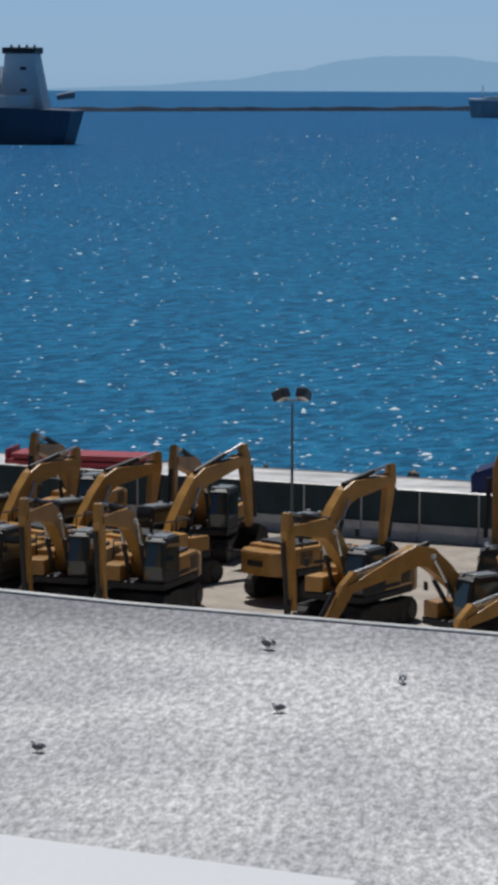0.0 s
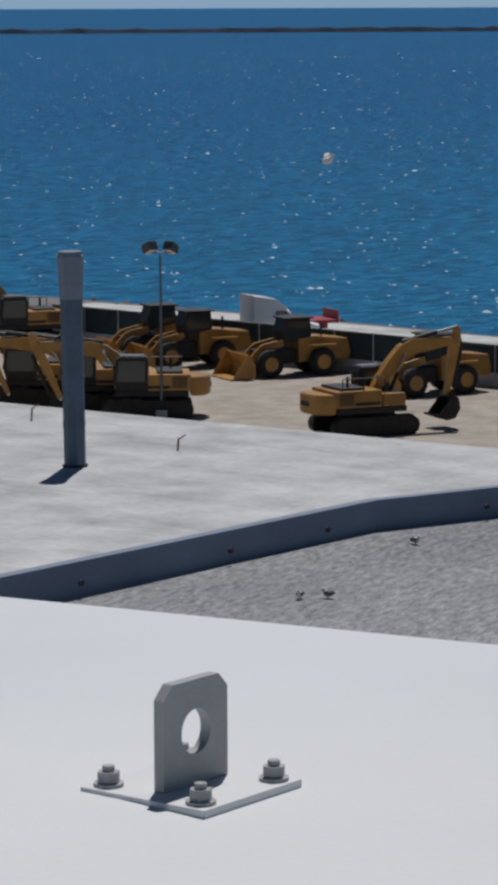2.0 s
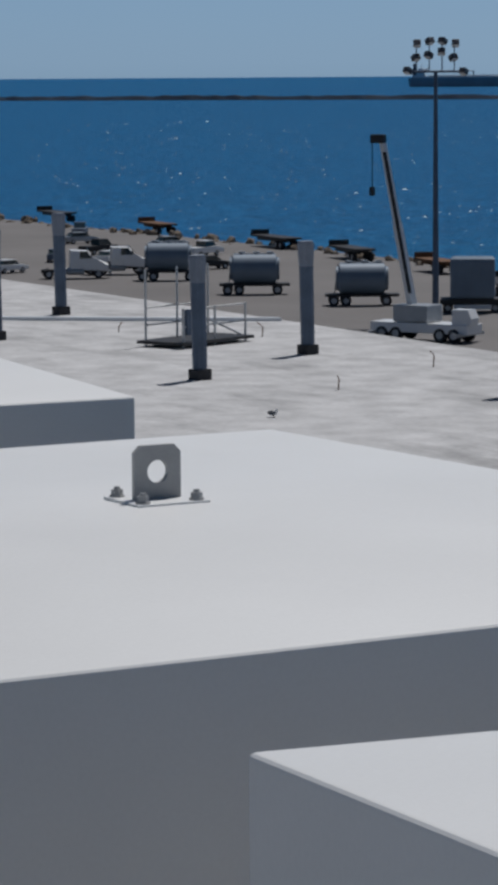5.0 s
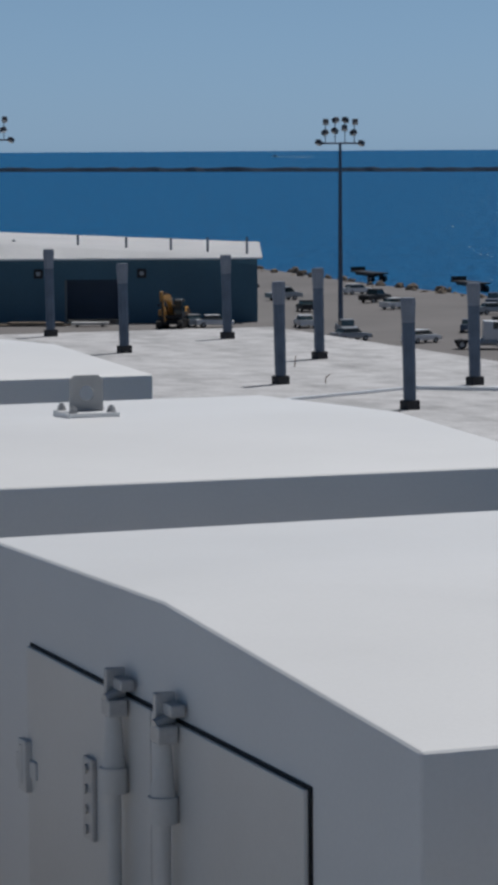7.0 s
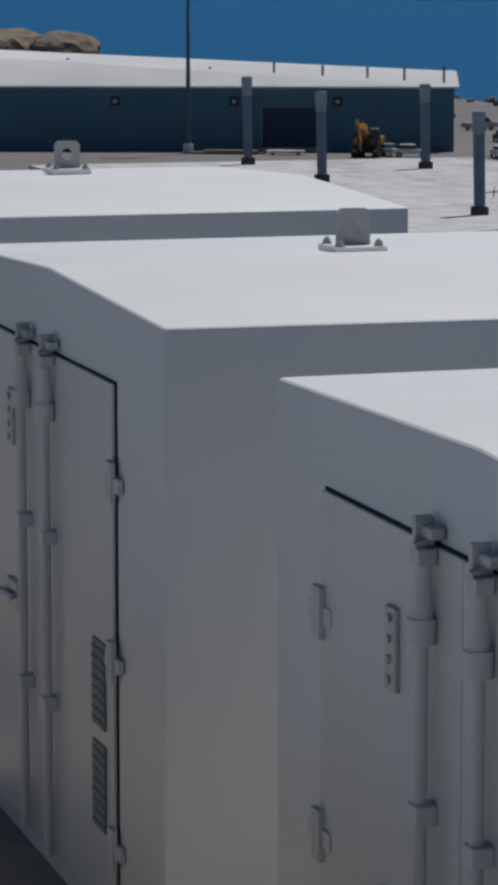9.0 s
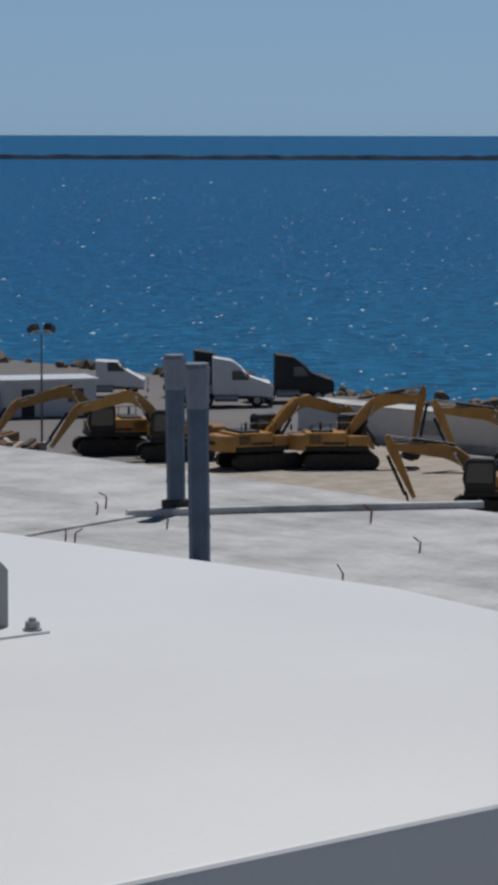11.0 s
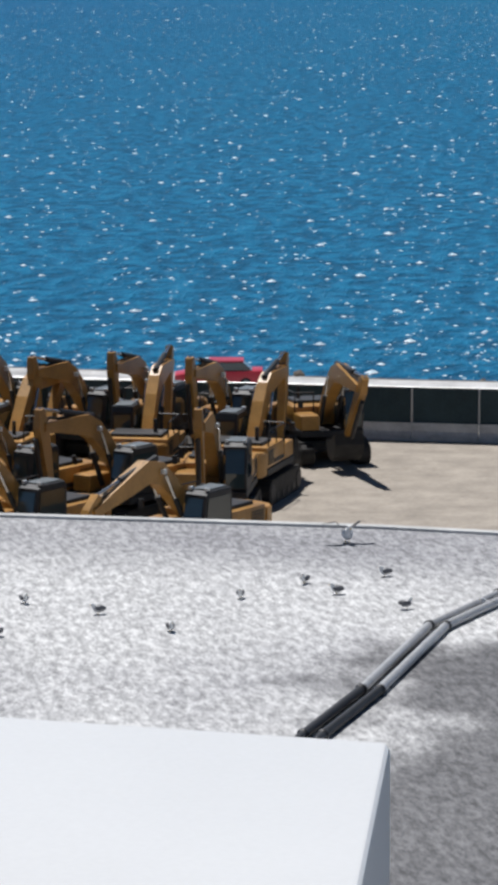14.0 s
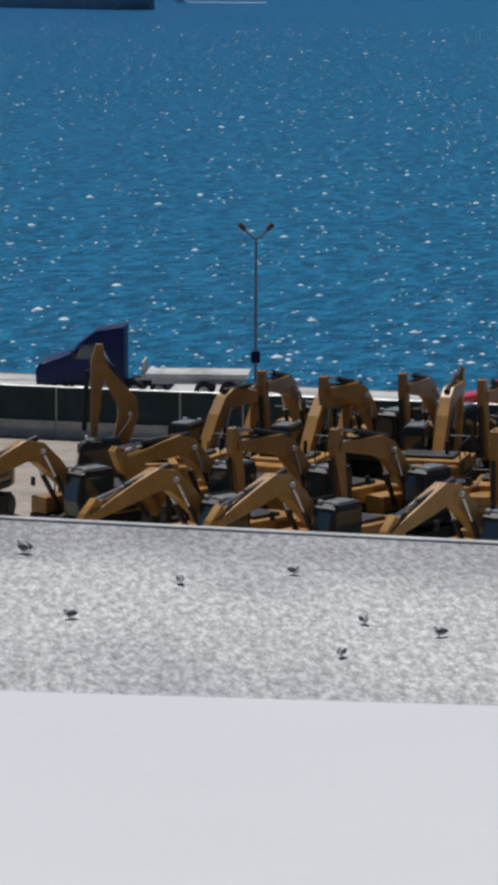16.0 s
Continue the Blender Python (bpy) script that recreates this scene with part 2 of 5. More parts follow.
M = dict(
    white=mat("white_enclosure_paint", (0.73, 0.735, 0.73), 0.45, 0, 0.9, 0.06, 0.02, 60),
    door=mat("enclosure_door_paint", (0.62, 0.62, 0.61), 0.4, 0, 1.5, 0.06, 0.02, 60),
    gap=mat("dark_rubber_seal", (0.012, 0.012, 0.014), 0.7, 0, 3, 0.2, 0.05),
    steel=mat("galvanised_steel", (0.5, 0.5, 0.5), 0.45, 0.4, 6, 0.2, 0.05, 80),
    lug=mat("lug_plate", (0.36, 0.36, 0.36), 0.55, 0.1, 8, 0.15, 0.05, 90),
    grating=mat("vent_mesh", (0.2, 0.24, 0.24), 0.6, 0.1, 20, 0.3, 0.2),
    concrete=concrete_mat("pale_roof_concrete", (0.52, 0.518, 0.52), 0.72),
    kerb=concrete_mat("kerb_concrete", (0.58, 0.58, 0.57), 0.6),
    yard=concrete_mat("tan_yard_concrete", (0.4, 0.355, 0.3), 0.85),
    asphalt=mat("grey_asphalt", (0.17, 0.16, 0.155), 0.9, 0, 0.06, 0.2, 0.2, 3.0),
    gravel=gravel_mat(),
    # white parapet, with its shade mixed in as dark blue-grey
    wallshade=mat("white_parapet_paint", (0.2, 0.24, 0.32), 0.8, 0, 0.8, 0.15, 0.1, 12),
    cladding=mat("dark_corrugated_cladding", (0.16, 0.19, 0.2), 0.6, 0.2, 1, 0.25, 0.1),
    stack=mat("blue_grey_stack_paint", (0.09, 0.125, 0.18), 0.6, 0.1, 1.2, 0.3, 0.15, 12),
    stackhead=mat("pale_grey_stack_head", (0.2, 0.23, 0.28), 0.6, 0.1, 1.2, 0.25, 0.15, 12),
    stackdark=mat("black_tarred_flashing", (0.03, 0.03, 0.033), 0.8, 0, 4, 0.4, 0.3),
    sea=sea_mat(),
    # foam of the wakes, and the white of the modelled sun glints
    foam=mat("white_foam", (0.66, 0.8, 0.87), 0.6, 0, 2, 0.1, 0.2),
    rock=mat("brown_rock", (0.2, 0.16, 0.12), 0.9, 0, 0.6, 0.5, 0.8, 4),
    jetty=mat("breakwater_rock", (0.01, 0.03, 0.06), 0.9, 0, 0.2, 0.4, 0.8, 1.2),
    yellow=mat("machine_yellow", (0.46, 0.24, 0.058), 0.36, 0, 0.9, 0.42, 0.03, 14, random=0.18),
    black=mat("black_steel", (0.022, 0.022, 0.024), 0.55, 0.1, 3, 0.4, 0.1, 30),
    track=mat("dusty_track_steel", (0.04, 0.037, 0.034), 0.75, 0.2, 3, 0.45, 0.3, 20),
    tyre=mat("tyre_rubber", (0.025, 0.025, 0.027), 0.85, 0, 5, 0.3, 0.2),
    glass=mat("dark_cab_glass", (0.035, 0.055, 0.062), 0.06, 0, 2, 0.2, 0.0, spec=0.8),
    chrome=mat("cylinder_rod", (0.6, 0.6, 0.6), 0.2, 0.9, 6, 0.1, 0.0),
    screen=mat("green_windscreen_mesh", (0.03, 0.055, 0.064), 0.85, 0, 0.7, 0.35, 0.15, 8),
    pole=mat("grey_lamp_pole", (0.16, 0.18, 0.19), 0.5, 0.4, 3, 0.2, 0.05),
    lamp=mat("lamp_housing", (0.1, 0.1, 0.11), 0.35, 0.3, 4, 0.2, 0.05),
    lens=mat("lamp_glass", (0.7, 0.72, 0.72), 0.1, 0, 4, 0.1, 0),
    navy=mat("navy_hull_paint", (0.025, 0.05, 0.1), 0.5, 0, 0.06, 0.25, 0.02, 0.6),
    shipwhite=mat("ship_white_paint", (0.6, 0.64, 0.68), 0.5, 0, 0.1, 0.12, 0.02, 1.0),
    shipgrey=mat("ship_grey_paint", (0.2, 0.25, 0.3), 0.6, 0, 0.1, 0.2, 0.02, 1.0),
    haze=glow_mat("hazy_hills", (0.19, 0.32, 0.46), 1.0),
    blue=mat("deep_blue_truck_paint", (0.005, 0.013, 0.075), 0.45, 0.0, 2, 0.2, 0.0, spec=0.25),
    red=mat("red_trailer_paint", (0.32, 0.02, 0.03), 0.5, 0, 1, 0.3, 0.05),
    crimson=mat("red_car_paint", (0.55, 0.03, 0.05), 0.3, 0, 1, 0.15, 0.0),
    truckwhite=mat("white_truck_paint", (0.75, 0.76, 0.77), 0.3, 0, 1.5, 0.06, 0.0),
    silver=mat("silver_grey_paint", (0.38, 0.4, 0.42), 0.35, 0.3, 1.5, 0.15, 0.0),
    teal=mat("teal_metal_cladding", (0.062, 0.155, 0.22), 0.55, 0.05, 0.15, 0.15, 0.05, 3),
    sheet=mat("white_sheet_roof", (0.87, 0.88, 0.89), 0.5, 0.0, 0.12, 0.12, 0.05, 2),
    tank=mat("blue_grey_tank", (0.15, 0.2, 0.26), 0.5, 0.1, 0.5, 0.2, 0.03),
    cabin=mat("white_cabin_panel", (0.66, 0.67, 0.68), 0.6, 0, 1, 0.1, 0.03),
    gullwhite=mat("white_feather", (0.8, 0.8, 0.79), 0.8, 0, 12, 0.08, 0.1),
    gullgrey=mat("dark_grey_feather", (0.15, 0.15, 0.16), 0.8, 0, 12, 0.3, 0.1),
    beak=mat("yellow_beak", (0.6, 0.4, 0.06), 0.5, 0, 12, 0.1, 0.0),
    rust=mat("rusty_steel", (0.16, 0.08, 0.04), 0.85, 0.1, 1.5, 0.5, 0.3, 12),
)


# ---- mesh helpers ----
def part(name, bm, material, parent=None, label=""):
    """Link a bmesh as one mesh object, under a thing or on its own."""
    me = bpy.data.meshes.new(name)
    bmesh.ops.recalc_face_normals(bm, faces=bm.faces)
    bm.to_mesh(me)
    bm.free()
    for mm in material if isinstance(material, tuple) else (material,):
        me.materials.append(mm)
    ob = new(name, me)
    if parent:
        ob.parent = parent
    return tagged(ob, label)


def smooth(ob, angle=40):
    for p in ob.data.polygons:
        p.use_smooth = True
    ob.data.set_sharp_from_angle(angle=radians(angle))
    return ob


def thing(name, m, label, category, group="", kind=""):
    ob = new(name)
    ob.empty_display_size = 0.2
    ob.matrix_basis = m
    return tagged(ob, label, category, group, kind)


def block(bm, x0, x1, y0, y1, z0, z1, bevel=0.0):
    r = bmesh.ops.create_cube(bm, size=1.0, matrix=Matrix.Translation(((x0 + x1) / 2, (y0 + y1) / 2, (z0 + z1) / 2)) @ Matrix.Diagonal((x1 - x0, y1 - y0, z1 - z0, 1)))
    if bevel:
        es = list({e for v in r["verts"] for e in v.link_edges})
        bmesh.ops.bevel(bm, geom=es, offset=bevel, segments=2, affect="EDGES", profile=0.6)
    return bm


def rod(bm, a, b, r0, r1=None, seg=10):
    a, b = Vector(a), Vector(b)
    q = (b - a).to_track_quat("Z", "Y").to_matrix().to_4x4()
    bmesh.ops.create_cone(bm, cap_ends=True, segments=seg, radius1=r0, radius2=r0 if r1 is None else r1, depth=(b - a).length, matrix=Matrix.Translation((a + b) / 2) @ q)
    return bm


def plate(bm, pts, y0, y1, bevel=0.0):
    """A side profile in x and z, made solid from y0 to y1."""
    lo = [bm.verts.new((x, y0, z)) for x, z in pts]
    hi = [bm.verts.new((x, y1, z)) for x, z in pts]
    n = len(pts)
    fs = [bm.faces.new(lo[::-1]), bm.faces.new(hi)]
    fs += [bm.faces.new((lo[i], lo[(i + 1) % n], hi[(i + 1) % n], hi[i])) for i in range(n)]
    if bevel:
        es = list({e for f in fs[:2] for e in f.edges})
        bmesh.ops.bevel(bm, geom=es, offset=bevel, segments=2, affect="EDGES", profile=0.6)
    return bm


def slab(bm, pts, z0, z1):
    """A plan outline in x and y, made solid from z0 to z1."""
    lo = [bm.verts.new((x, y, z0)) for x, y in pts]
    hi = [bm.verts.new((x, y, z1)) for x, y in pts]
    n = len(pts)
    bm.faces.new(lo[::-1])
    bm.faces.new(hi)
    for i in range(n):
        bm.faces.new((lo[i], lo[(i + 1) % n], hi[(i + 1) % n], hi[i]))
    return bm


def ball(bm, c, rx, ry, rz, seg=12):
    bmesh.ops.create_uvsphere(bm, u_segments=seg, v_segments=max(6, seg * 2 // 3), radius=1, matrix=Matrix.Translation(c) @ Matrix.Diagonal((rx, ry, rz, 1)))
    return bm


def B():
    return bmesh.new()


def sc(pts):
    return [(x * S, y * S) for x, y in pts]


# ---- sea, land and roofs ----
bm = B()
bmesh.ops.create_grid(bm, x_segments=40, y_segments=40, size=5000, matrix=Matrix.Translation((0, 0, SEA)))
tagged(part("water", bm, M["sea"]), "choppy deep blue harbour sea with bright glints", "sea", kind="structure")

SHORE = sc([(120, -120), (130.3, 10), (132.4, 24), (135.6, 45), (138.8, 92), (140.6, 107), (141.5, 130), (142, 152), (142.5, 186), (143, 214), (147.2, 255), (147, 300), (147, 357), (150.5, 392), (152, 440), (140, 470)])
bm = slab(B(), SHORE + sc([(-300, 470), (-300, -120)]), SEA - 2, 0)
tagged(part("ground", bm, M["asphalt"]), "grey worn asphalt and concrete harbour land", "ground", kind="structure")
bm = slab(B(), sc([(30, -90), (114, -90), (116.5, 30), (121.5, 90), (123.5, 128), (30, 128)]), 0.004, 0.03)
tagged(part("pavement", bm, M["yard"]), "sun-bleached tan concrete storage yard", "pavement", kind="structure")
bm = slab(B(), sc([(116.5, -90), (122, -90), (129.6, 10), (131.7, 24), (134.8, 45), (138, 92), (139.6, 106), (140, 120), (126, 120), (122.8, 90), (117.8, 30)]), 0.004, 0.05)
tagged(part("quay_road", bm, M["kerb"]), "pale concrete quay road beside the sea", "road", kind="structure")

# sun glints on the chop, modelled as white flecks that thin out with distance
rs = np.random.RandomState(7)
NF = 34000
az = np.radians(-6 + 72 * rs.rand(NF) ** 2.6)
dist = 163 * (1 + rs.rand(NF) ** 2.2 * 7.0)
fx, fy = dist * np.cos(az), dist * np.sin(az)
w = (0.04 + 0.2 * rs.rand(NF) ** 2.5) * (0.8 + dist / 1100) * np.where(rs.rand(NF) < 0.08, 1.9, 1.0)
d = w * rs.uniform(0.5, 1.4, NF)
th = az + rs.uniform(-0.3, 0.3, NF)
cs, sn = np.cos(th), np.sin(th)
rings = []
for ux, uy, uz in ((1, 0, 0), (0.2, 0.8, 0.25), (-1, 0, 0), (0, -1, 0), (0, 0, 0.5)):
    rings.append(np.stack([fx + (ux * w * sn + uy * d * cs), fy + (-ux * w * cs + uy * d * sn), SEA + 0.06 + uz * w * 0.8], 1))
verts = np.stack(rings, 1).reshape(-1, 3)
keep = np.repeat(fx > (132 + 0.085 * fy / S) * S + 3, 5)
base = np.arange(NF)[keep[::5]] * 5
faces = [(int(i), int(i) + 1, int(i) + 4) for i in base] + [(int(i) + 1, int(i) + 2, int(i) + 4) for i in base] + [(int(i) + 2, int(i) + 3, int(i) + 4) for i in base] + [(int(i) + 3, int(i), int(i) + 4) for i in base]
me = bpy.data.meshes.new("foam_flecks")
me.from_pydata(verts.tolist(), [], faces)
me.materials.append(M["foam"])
tagged(new("foam_flecks", me), "small white flecks standing in for sun glints on the chop", "foam", kind="stuff")

# rocks of the shore, in a ragged band
rng = random.Random(5)
bm = B()
for (ax, ay), (bx, by) in zip(SHORE[:-1], SHORE[1:]):
    far = ay > 110 * S
    n = int(math.hypot(bx - ax, by - ay) / (1.6 if ay < 300 else 2.6))
    for i in range(n):
        k = (i + rng.random()) / n
        for _ in range(3 if far else 2):
            r = rng.uniform(0.35, 0.9) * (1.1 if far else 0.55)
            c = (ax + (bx - ax) * k + rng.uniform(-1.5, 1.8 if not far else 2.5) - (1.5 if far else 0), ay + (by - ay) * k + rng.uniform(-1, 1), rng.uniform(-1.2, -0.1 if not far else 0.25))
            bmesh.ops.create_icosphere(bm, subdivisions=1, radius=r, matrix=Matrix.Translation(c) @ Euler((rng.random() * 3, rng.random() * 3, 0)).to_matrix().to_4x4() @ Matrix.Diagonal((1, rng.uniform(0.6, 1.2), rng.uniform(0.5, 0.8), 1)))
tagged(part("shore_rocks", bm, M["rock"]), "brown tumbled boulders along the shore", "rocks", kind="stuff")

# concrete roof with the stacks: a long building
bm = slab(B(), sc([(30, 30.9), (42.5, 30.55), (50.9, 27.6), (49.3, 31), (48.6, 50), (49.4, 78), (49.8, 100), (49.9, 131), (30, 131)]), ROOF - 0.3, ROOF)
tagged(part("roof_stacks", bm, M["concrete"]), "wide sun-bleached concrete roof with stains and streaks", "roof", kind="structure")
bm = slab(B(), sc([(30.3, 31.2), (48.3, 31.2), (48.3, 50), (49.1, 78), (49.5, 130.7), (30.3, 130.7)]), 0, ROOF - 0.3)
hall = part("wall_hall", bm, M["cladding"])
tagged(hall, "dark corrugated wall under the concrete roof", "wall", kind="structure")
bm = B()
for i in range(150):
    y = (31.6 + i * 0.66) * S
    block(bm, 30.3 * S - 0.06, 30.3 * S + 0.01, y, y + 0.3, 0.5, ROOF - 0.35)
tagged(part("cladding_ribs", bm, M["cladding"], hall), kind="stuff")

# gravel roof
bm = B()
gpts = sc([(8, 30.6), (42.4, 30.25), (50.4, 27.39), (49.05, 20), (48.4, 13), (47.8, 6), (47.0, 2), (44, -14), (36, -60), (8, -60)])
slab(bm, gpts, 0, GRAVEL)
tagged(part("roof_gravel", bm, M["gravel"]), "pale grey gravel roof, darker where damp", "roof", kind="structure")
# thin pale kerb along the gravel roof's far edge
bm = B()
edge = sc([(50.4, 27.35), (49.05, 20), (48.4, 13), (47.8, 6), (47.0, 2)])
for (ax, ay), (bx, by) in zip(edge[:-1], edge[1:]):
    slab(bm, [(ax - 0.02, ay), (bx - 0.02, by), (bx + 0.22, by), (ax + 0.22, ay)], GRAVEL - 0.6, GRAVEL + 0.05)
tagged(part("trim", bm, M["kerb"]), "thin pale edge strip of the gravel roof", "roof edge", kind="structure")

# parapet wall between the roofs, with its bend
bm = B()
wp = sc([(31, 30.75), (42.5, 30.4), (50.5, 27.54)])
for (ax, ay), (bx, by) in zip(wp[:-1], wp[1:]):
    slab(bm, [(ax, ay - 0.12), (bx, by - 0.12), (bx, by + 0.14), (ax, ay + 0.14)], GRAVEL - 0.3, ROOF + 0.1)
tagged(part("wall_parapet", bm, M["wallshade"]), "low white parapet wall between two roofs, its shade mixed into the paint", "wall", kind="structure")
bm = B()
for x, y in ((35, 30.45), (38.5, 30.36), (41, 30.3), (44.5, 29.5), (47.2, 28.5), (49.6, 27.7)):
    rod(bm, (x * S, y * S - 0.16, GRAVEL + 0.3), (x * S, y * S - 0.1, GRAVEL + 0.3), 0.06)
tagged(part("weep_hole", bm, M["black"], bpy.data.objects["wall_parapet"]), "dark drain holes")

# black double pipe that lies across the gravel roof
for i, off in enumerate((0.0, 0.22)):
    rp = thing("roof_pipe", Matrix(), "black pipe lying across the gravel roof, grey past its bend", "pipe", "pipes on the roof")
    p = [(26.00, 7.67 - off), (34.66, 6.13 - off), (36.90, 5.61 - off), (40.59, 4.94 - off), (42.72, 4.08 - off), (47.00, 2.34 - off)]
    for k, (a, b) in enumerate(zip(p[:-1], p[1:])):
        smooth(part("pipe_length", rod(B(), (a[0] * S, a[1] * S, GRAVEL + 0.08), (b[0] * S, b[1] * S, GRAVEL + 0.08), 0.075), M["black"] if k < 2 else M["steel"], rp))
    for a in p[1:-1]:
        smooth(part("coupling", ball(B(), (a[0] * S, a[1] * S, GRAVEL + 0.08), 0.1, 0.1, 0.095), M["black"], rp))

# kerbs and joints on the concrete roof
bm = B()
for pts, w, h in (([(42.1, 53.0), (44.8, 51.7), (49.0, 49.2)], 0.28, 0.18), ([(42.1, 53.0), (39.0, 52.2), (33, 50.2)], 0.25, 0.06)):
    for a, b in zip(pts[:-1], pts[1:]):
        d = (Vector(b) - Vector(a)).normalized()
        nn = Vector((-d.y, d.x)) * w / S
        slab(bm, sc([a, b, Vector(b) + nn, Vector(a) + nn]), ROOF + 0.004, ROOF + h)
tagged(part("roof_kerb", bm, M["kerb"]), "low concrete kerb across the roof", "kerb", kind="structure")
bm = B()
slab(bm, sc([(41.7, 96.8), (45.3, 94.2), (49.4, 91.3), (49.4, 91.0), (45.3, 93.7), (41.6, 96.5)]), ROOF + 0.004, ROOF + 0.14)
slab(bm, sc([(41.7, 96.8), (41.6, 96.5), (33, 92.2), (33, 92.5)]), ROOF + 0.004, ROOF + 0.1)
tagged(part("roof_upstand", bm, M["truckwhite"]), "low white upstand across the roof", "kerb", kind="structure")
rng = random.Random(8)
STUBS = [(43.8, 41.5), (39.2, 38.5), (42.9, 45.0), (38.2, 42.2), (45.3, 48.9), (42.7, 54.5), (38.6, 50.4), (41.5, 51.0), (45.6, 49.2), (45.9, 69.1), (46.0, 63.6), (42.7, 59.7), (41.9, 53.8), (38.2, 50.2), (41.0, 57.9), (40.2, 71), (45.5, 75), (43, 90), (46, 86), (40, 100), (42, 108), (36, 84), (47, 42), (45.5, 37)]
for x, y in STUBS:
    bm = B()
    h, a = rng.uniform(0.35, 0.6), rng.uniform(0, 6.28)
    p0 = Vector((0, 0, 0))
    p1, p2 = Vector((0.03, 0, h * 0.7)), Vector((0.1 * math.cos(a), 0.1 * math.sin(a), h))
    rod(bm, p0, p1, 0.025, seg=5)
    rod(bm, p1, p2 + Vector((0.12 * math.cos(a), 0.12 * math.sin(a), 0)), 0.018, seg=5)
    ob = part("wire_stub", bm, M["rust"])
    ob.location = (x * S, y * S, ROOF)
    tagged(ob, "thin bent wire stub standing in the roof", "wire", "wire stubs on the roof")

# decks under the enclosures and the viewer
DECK = BOXTOP - NEAR * 3.0
bm = block(B(), -6, 3.95, -8, 15.6, DECK - 0.3, DECK)
tagged(part("deck", bm, M["yard"]), "concrete deck that carries the enclosures", "deck", kind="structure")
bm = block(B(), -6, 3.88, -8, 15.6, 0, DECK - 0.304)
tagged(part("wall_tower", bm, M["cladding"]), "clad building under the deck", "wall", kind="structure")
bm = block(B(), -5, 0.9, -7, 9.0, DECK + 0.65, EYE - 1.65)
block(bm, -5, 0.8, -7, 8.9, DECK + 0.004, DECK + 0.65)
tagged(part("viewing_deck", bm, M["concrete"]), "plain concrete viewing deck", "deck", kind="structure")

# breakwater on the water
bm = B()
rng = random.Random(3)
a, b = Vector((2990, -279)), Vector((60, 2710))
N = 608
prev = None
nn = Vector((0.714, 0.7))
for i in range(N + 1):
    c = a.lerp(b, i / N)
    h = SEA + 2.6 + rng.uniform(-0.5, 0.6)
    w = 6 + rng.uniform(-1, 1)
    ring = [bm.verts.new((c.x - nn.x * w, c.y - nn.y * w, SEA - 1)), bm.verts.new((c.x - nn.x * w * 0.4, c.y - nn.y * w * 0.4, h)), bm.verts.new((c.x + nn.x * w * 0.4, c.y + nn.y * w * 0.4, h + rng.uniform(-0.3, 0.3))), bm.verts.new((c.x + nn.x * w, c.y + nn.y * w, SEA - 1))]
    if prev:
        for j in range(3):
            bm.faces.new((prev[j], prev[j + 1], ring[j + 1], ring[j]))
    prev = ring
tagged(part("breakwater", bm, M["jetty"]), "long low dark rock breakwater across the bay", "breakwater", kind="structure")

# hills beyond the sea; a pale blue glow stands in for their haze
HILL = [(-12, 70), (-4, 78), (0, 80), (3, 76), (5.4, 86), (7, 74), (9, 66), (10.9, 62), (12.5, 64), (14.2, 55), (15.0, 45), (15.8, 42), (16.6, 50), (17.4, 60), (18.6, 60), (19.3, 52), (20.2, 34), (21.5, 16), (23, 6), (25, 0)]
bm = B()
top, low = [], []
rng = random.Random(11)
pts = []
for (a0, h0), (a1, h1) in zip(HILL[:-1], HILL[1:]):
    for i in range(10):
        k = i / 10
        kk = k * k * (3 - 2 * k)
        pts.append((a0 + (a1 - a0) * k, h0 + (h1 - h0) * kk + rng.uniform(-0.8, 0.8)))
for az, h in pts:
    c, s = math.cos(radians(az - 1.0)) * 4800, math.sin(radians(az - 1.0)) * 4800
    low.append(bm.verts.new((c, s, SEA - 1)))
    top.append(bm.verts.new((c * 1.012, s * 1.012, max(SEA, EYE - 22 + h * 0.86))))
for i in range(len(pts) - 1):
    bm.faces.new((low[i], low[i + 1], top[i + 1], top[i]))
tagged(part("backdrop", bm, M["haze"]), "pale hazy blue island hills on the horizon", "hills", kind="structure")

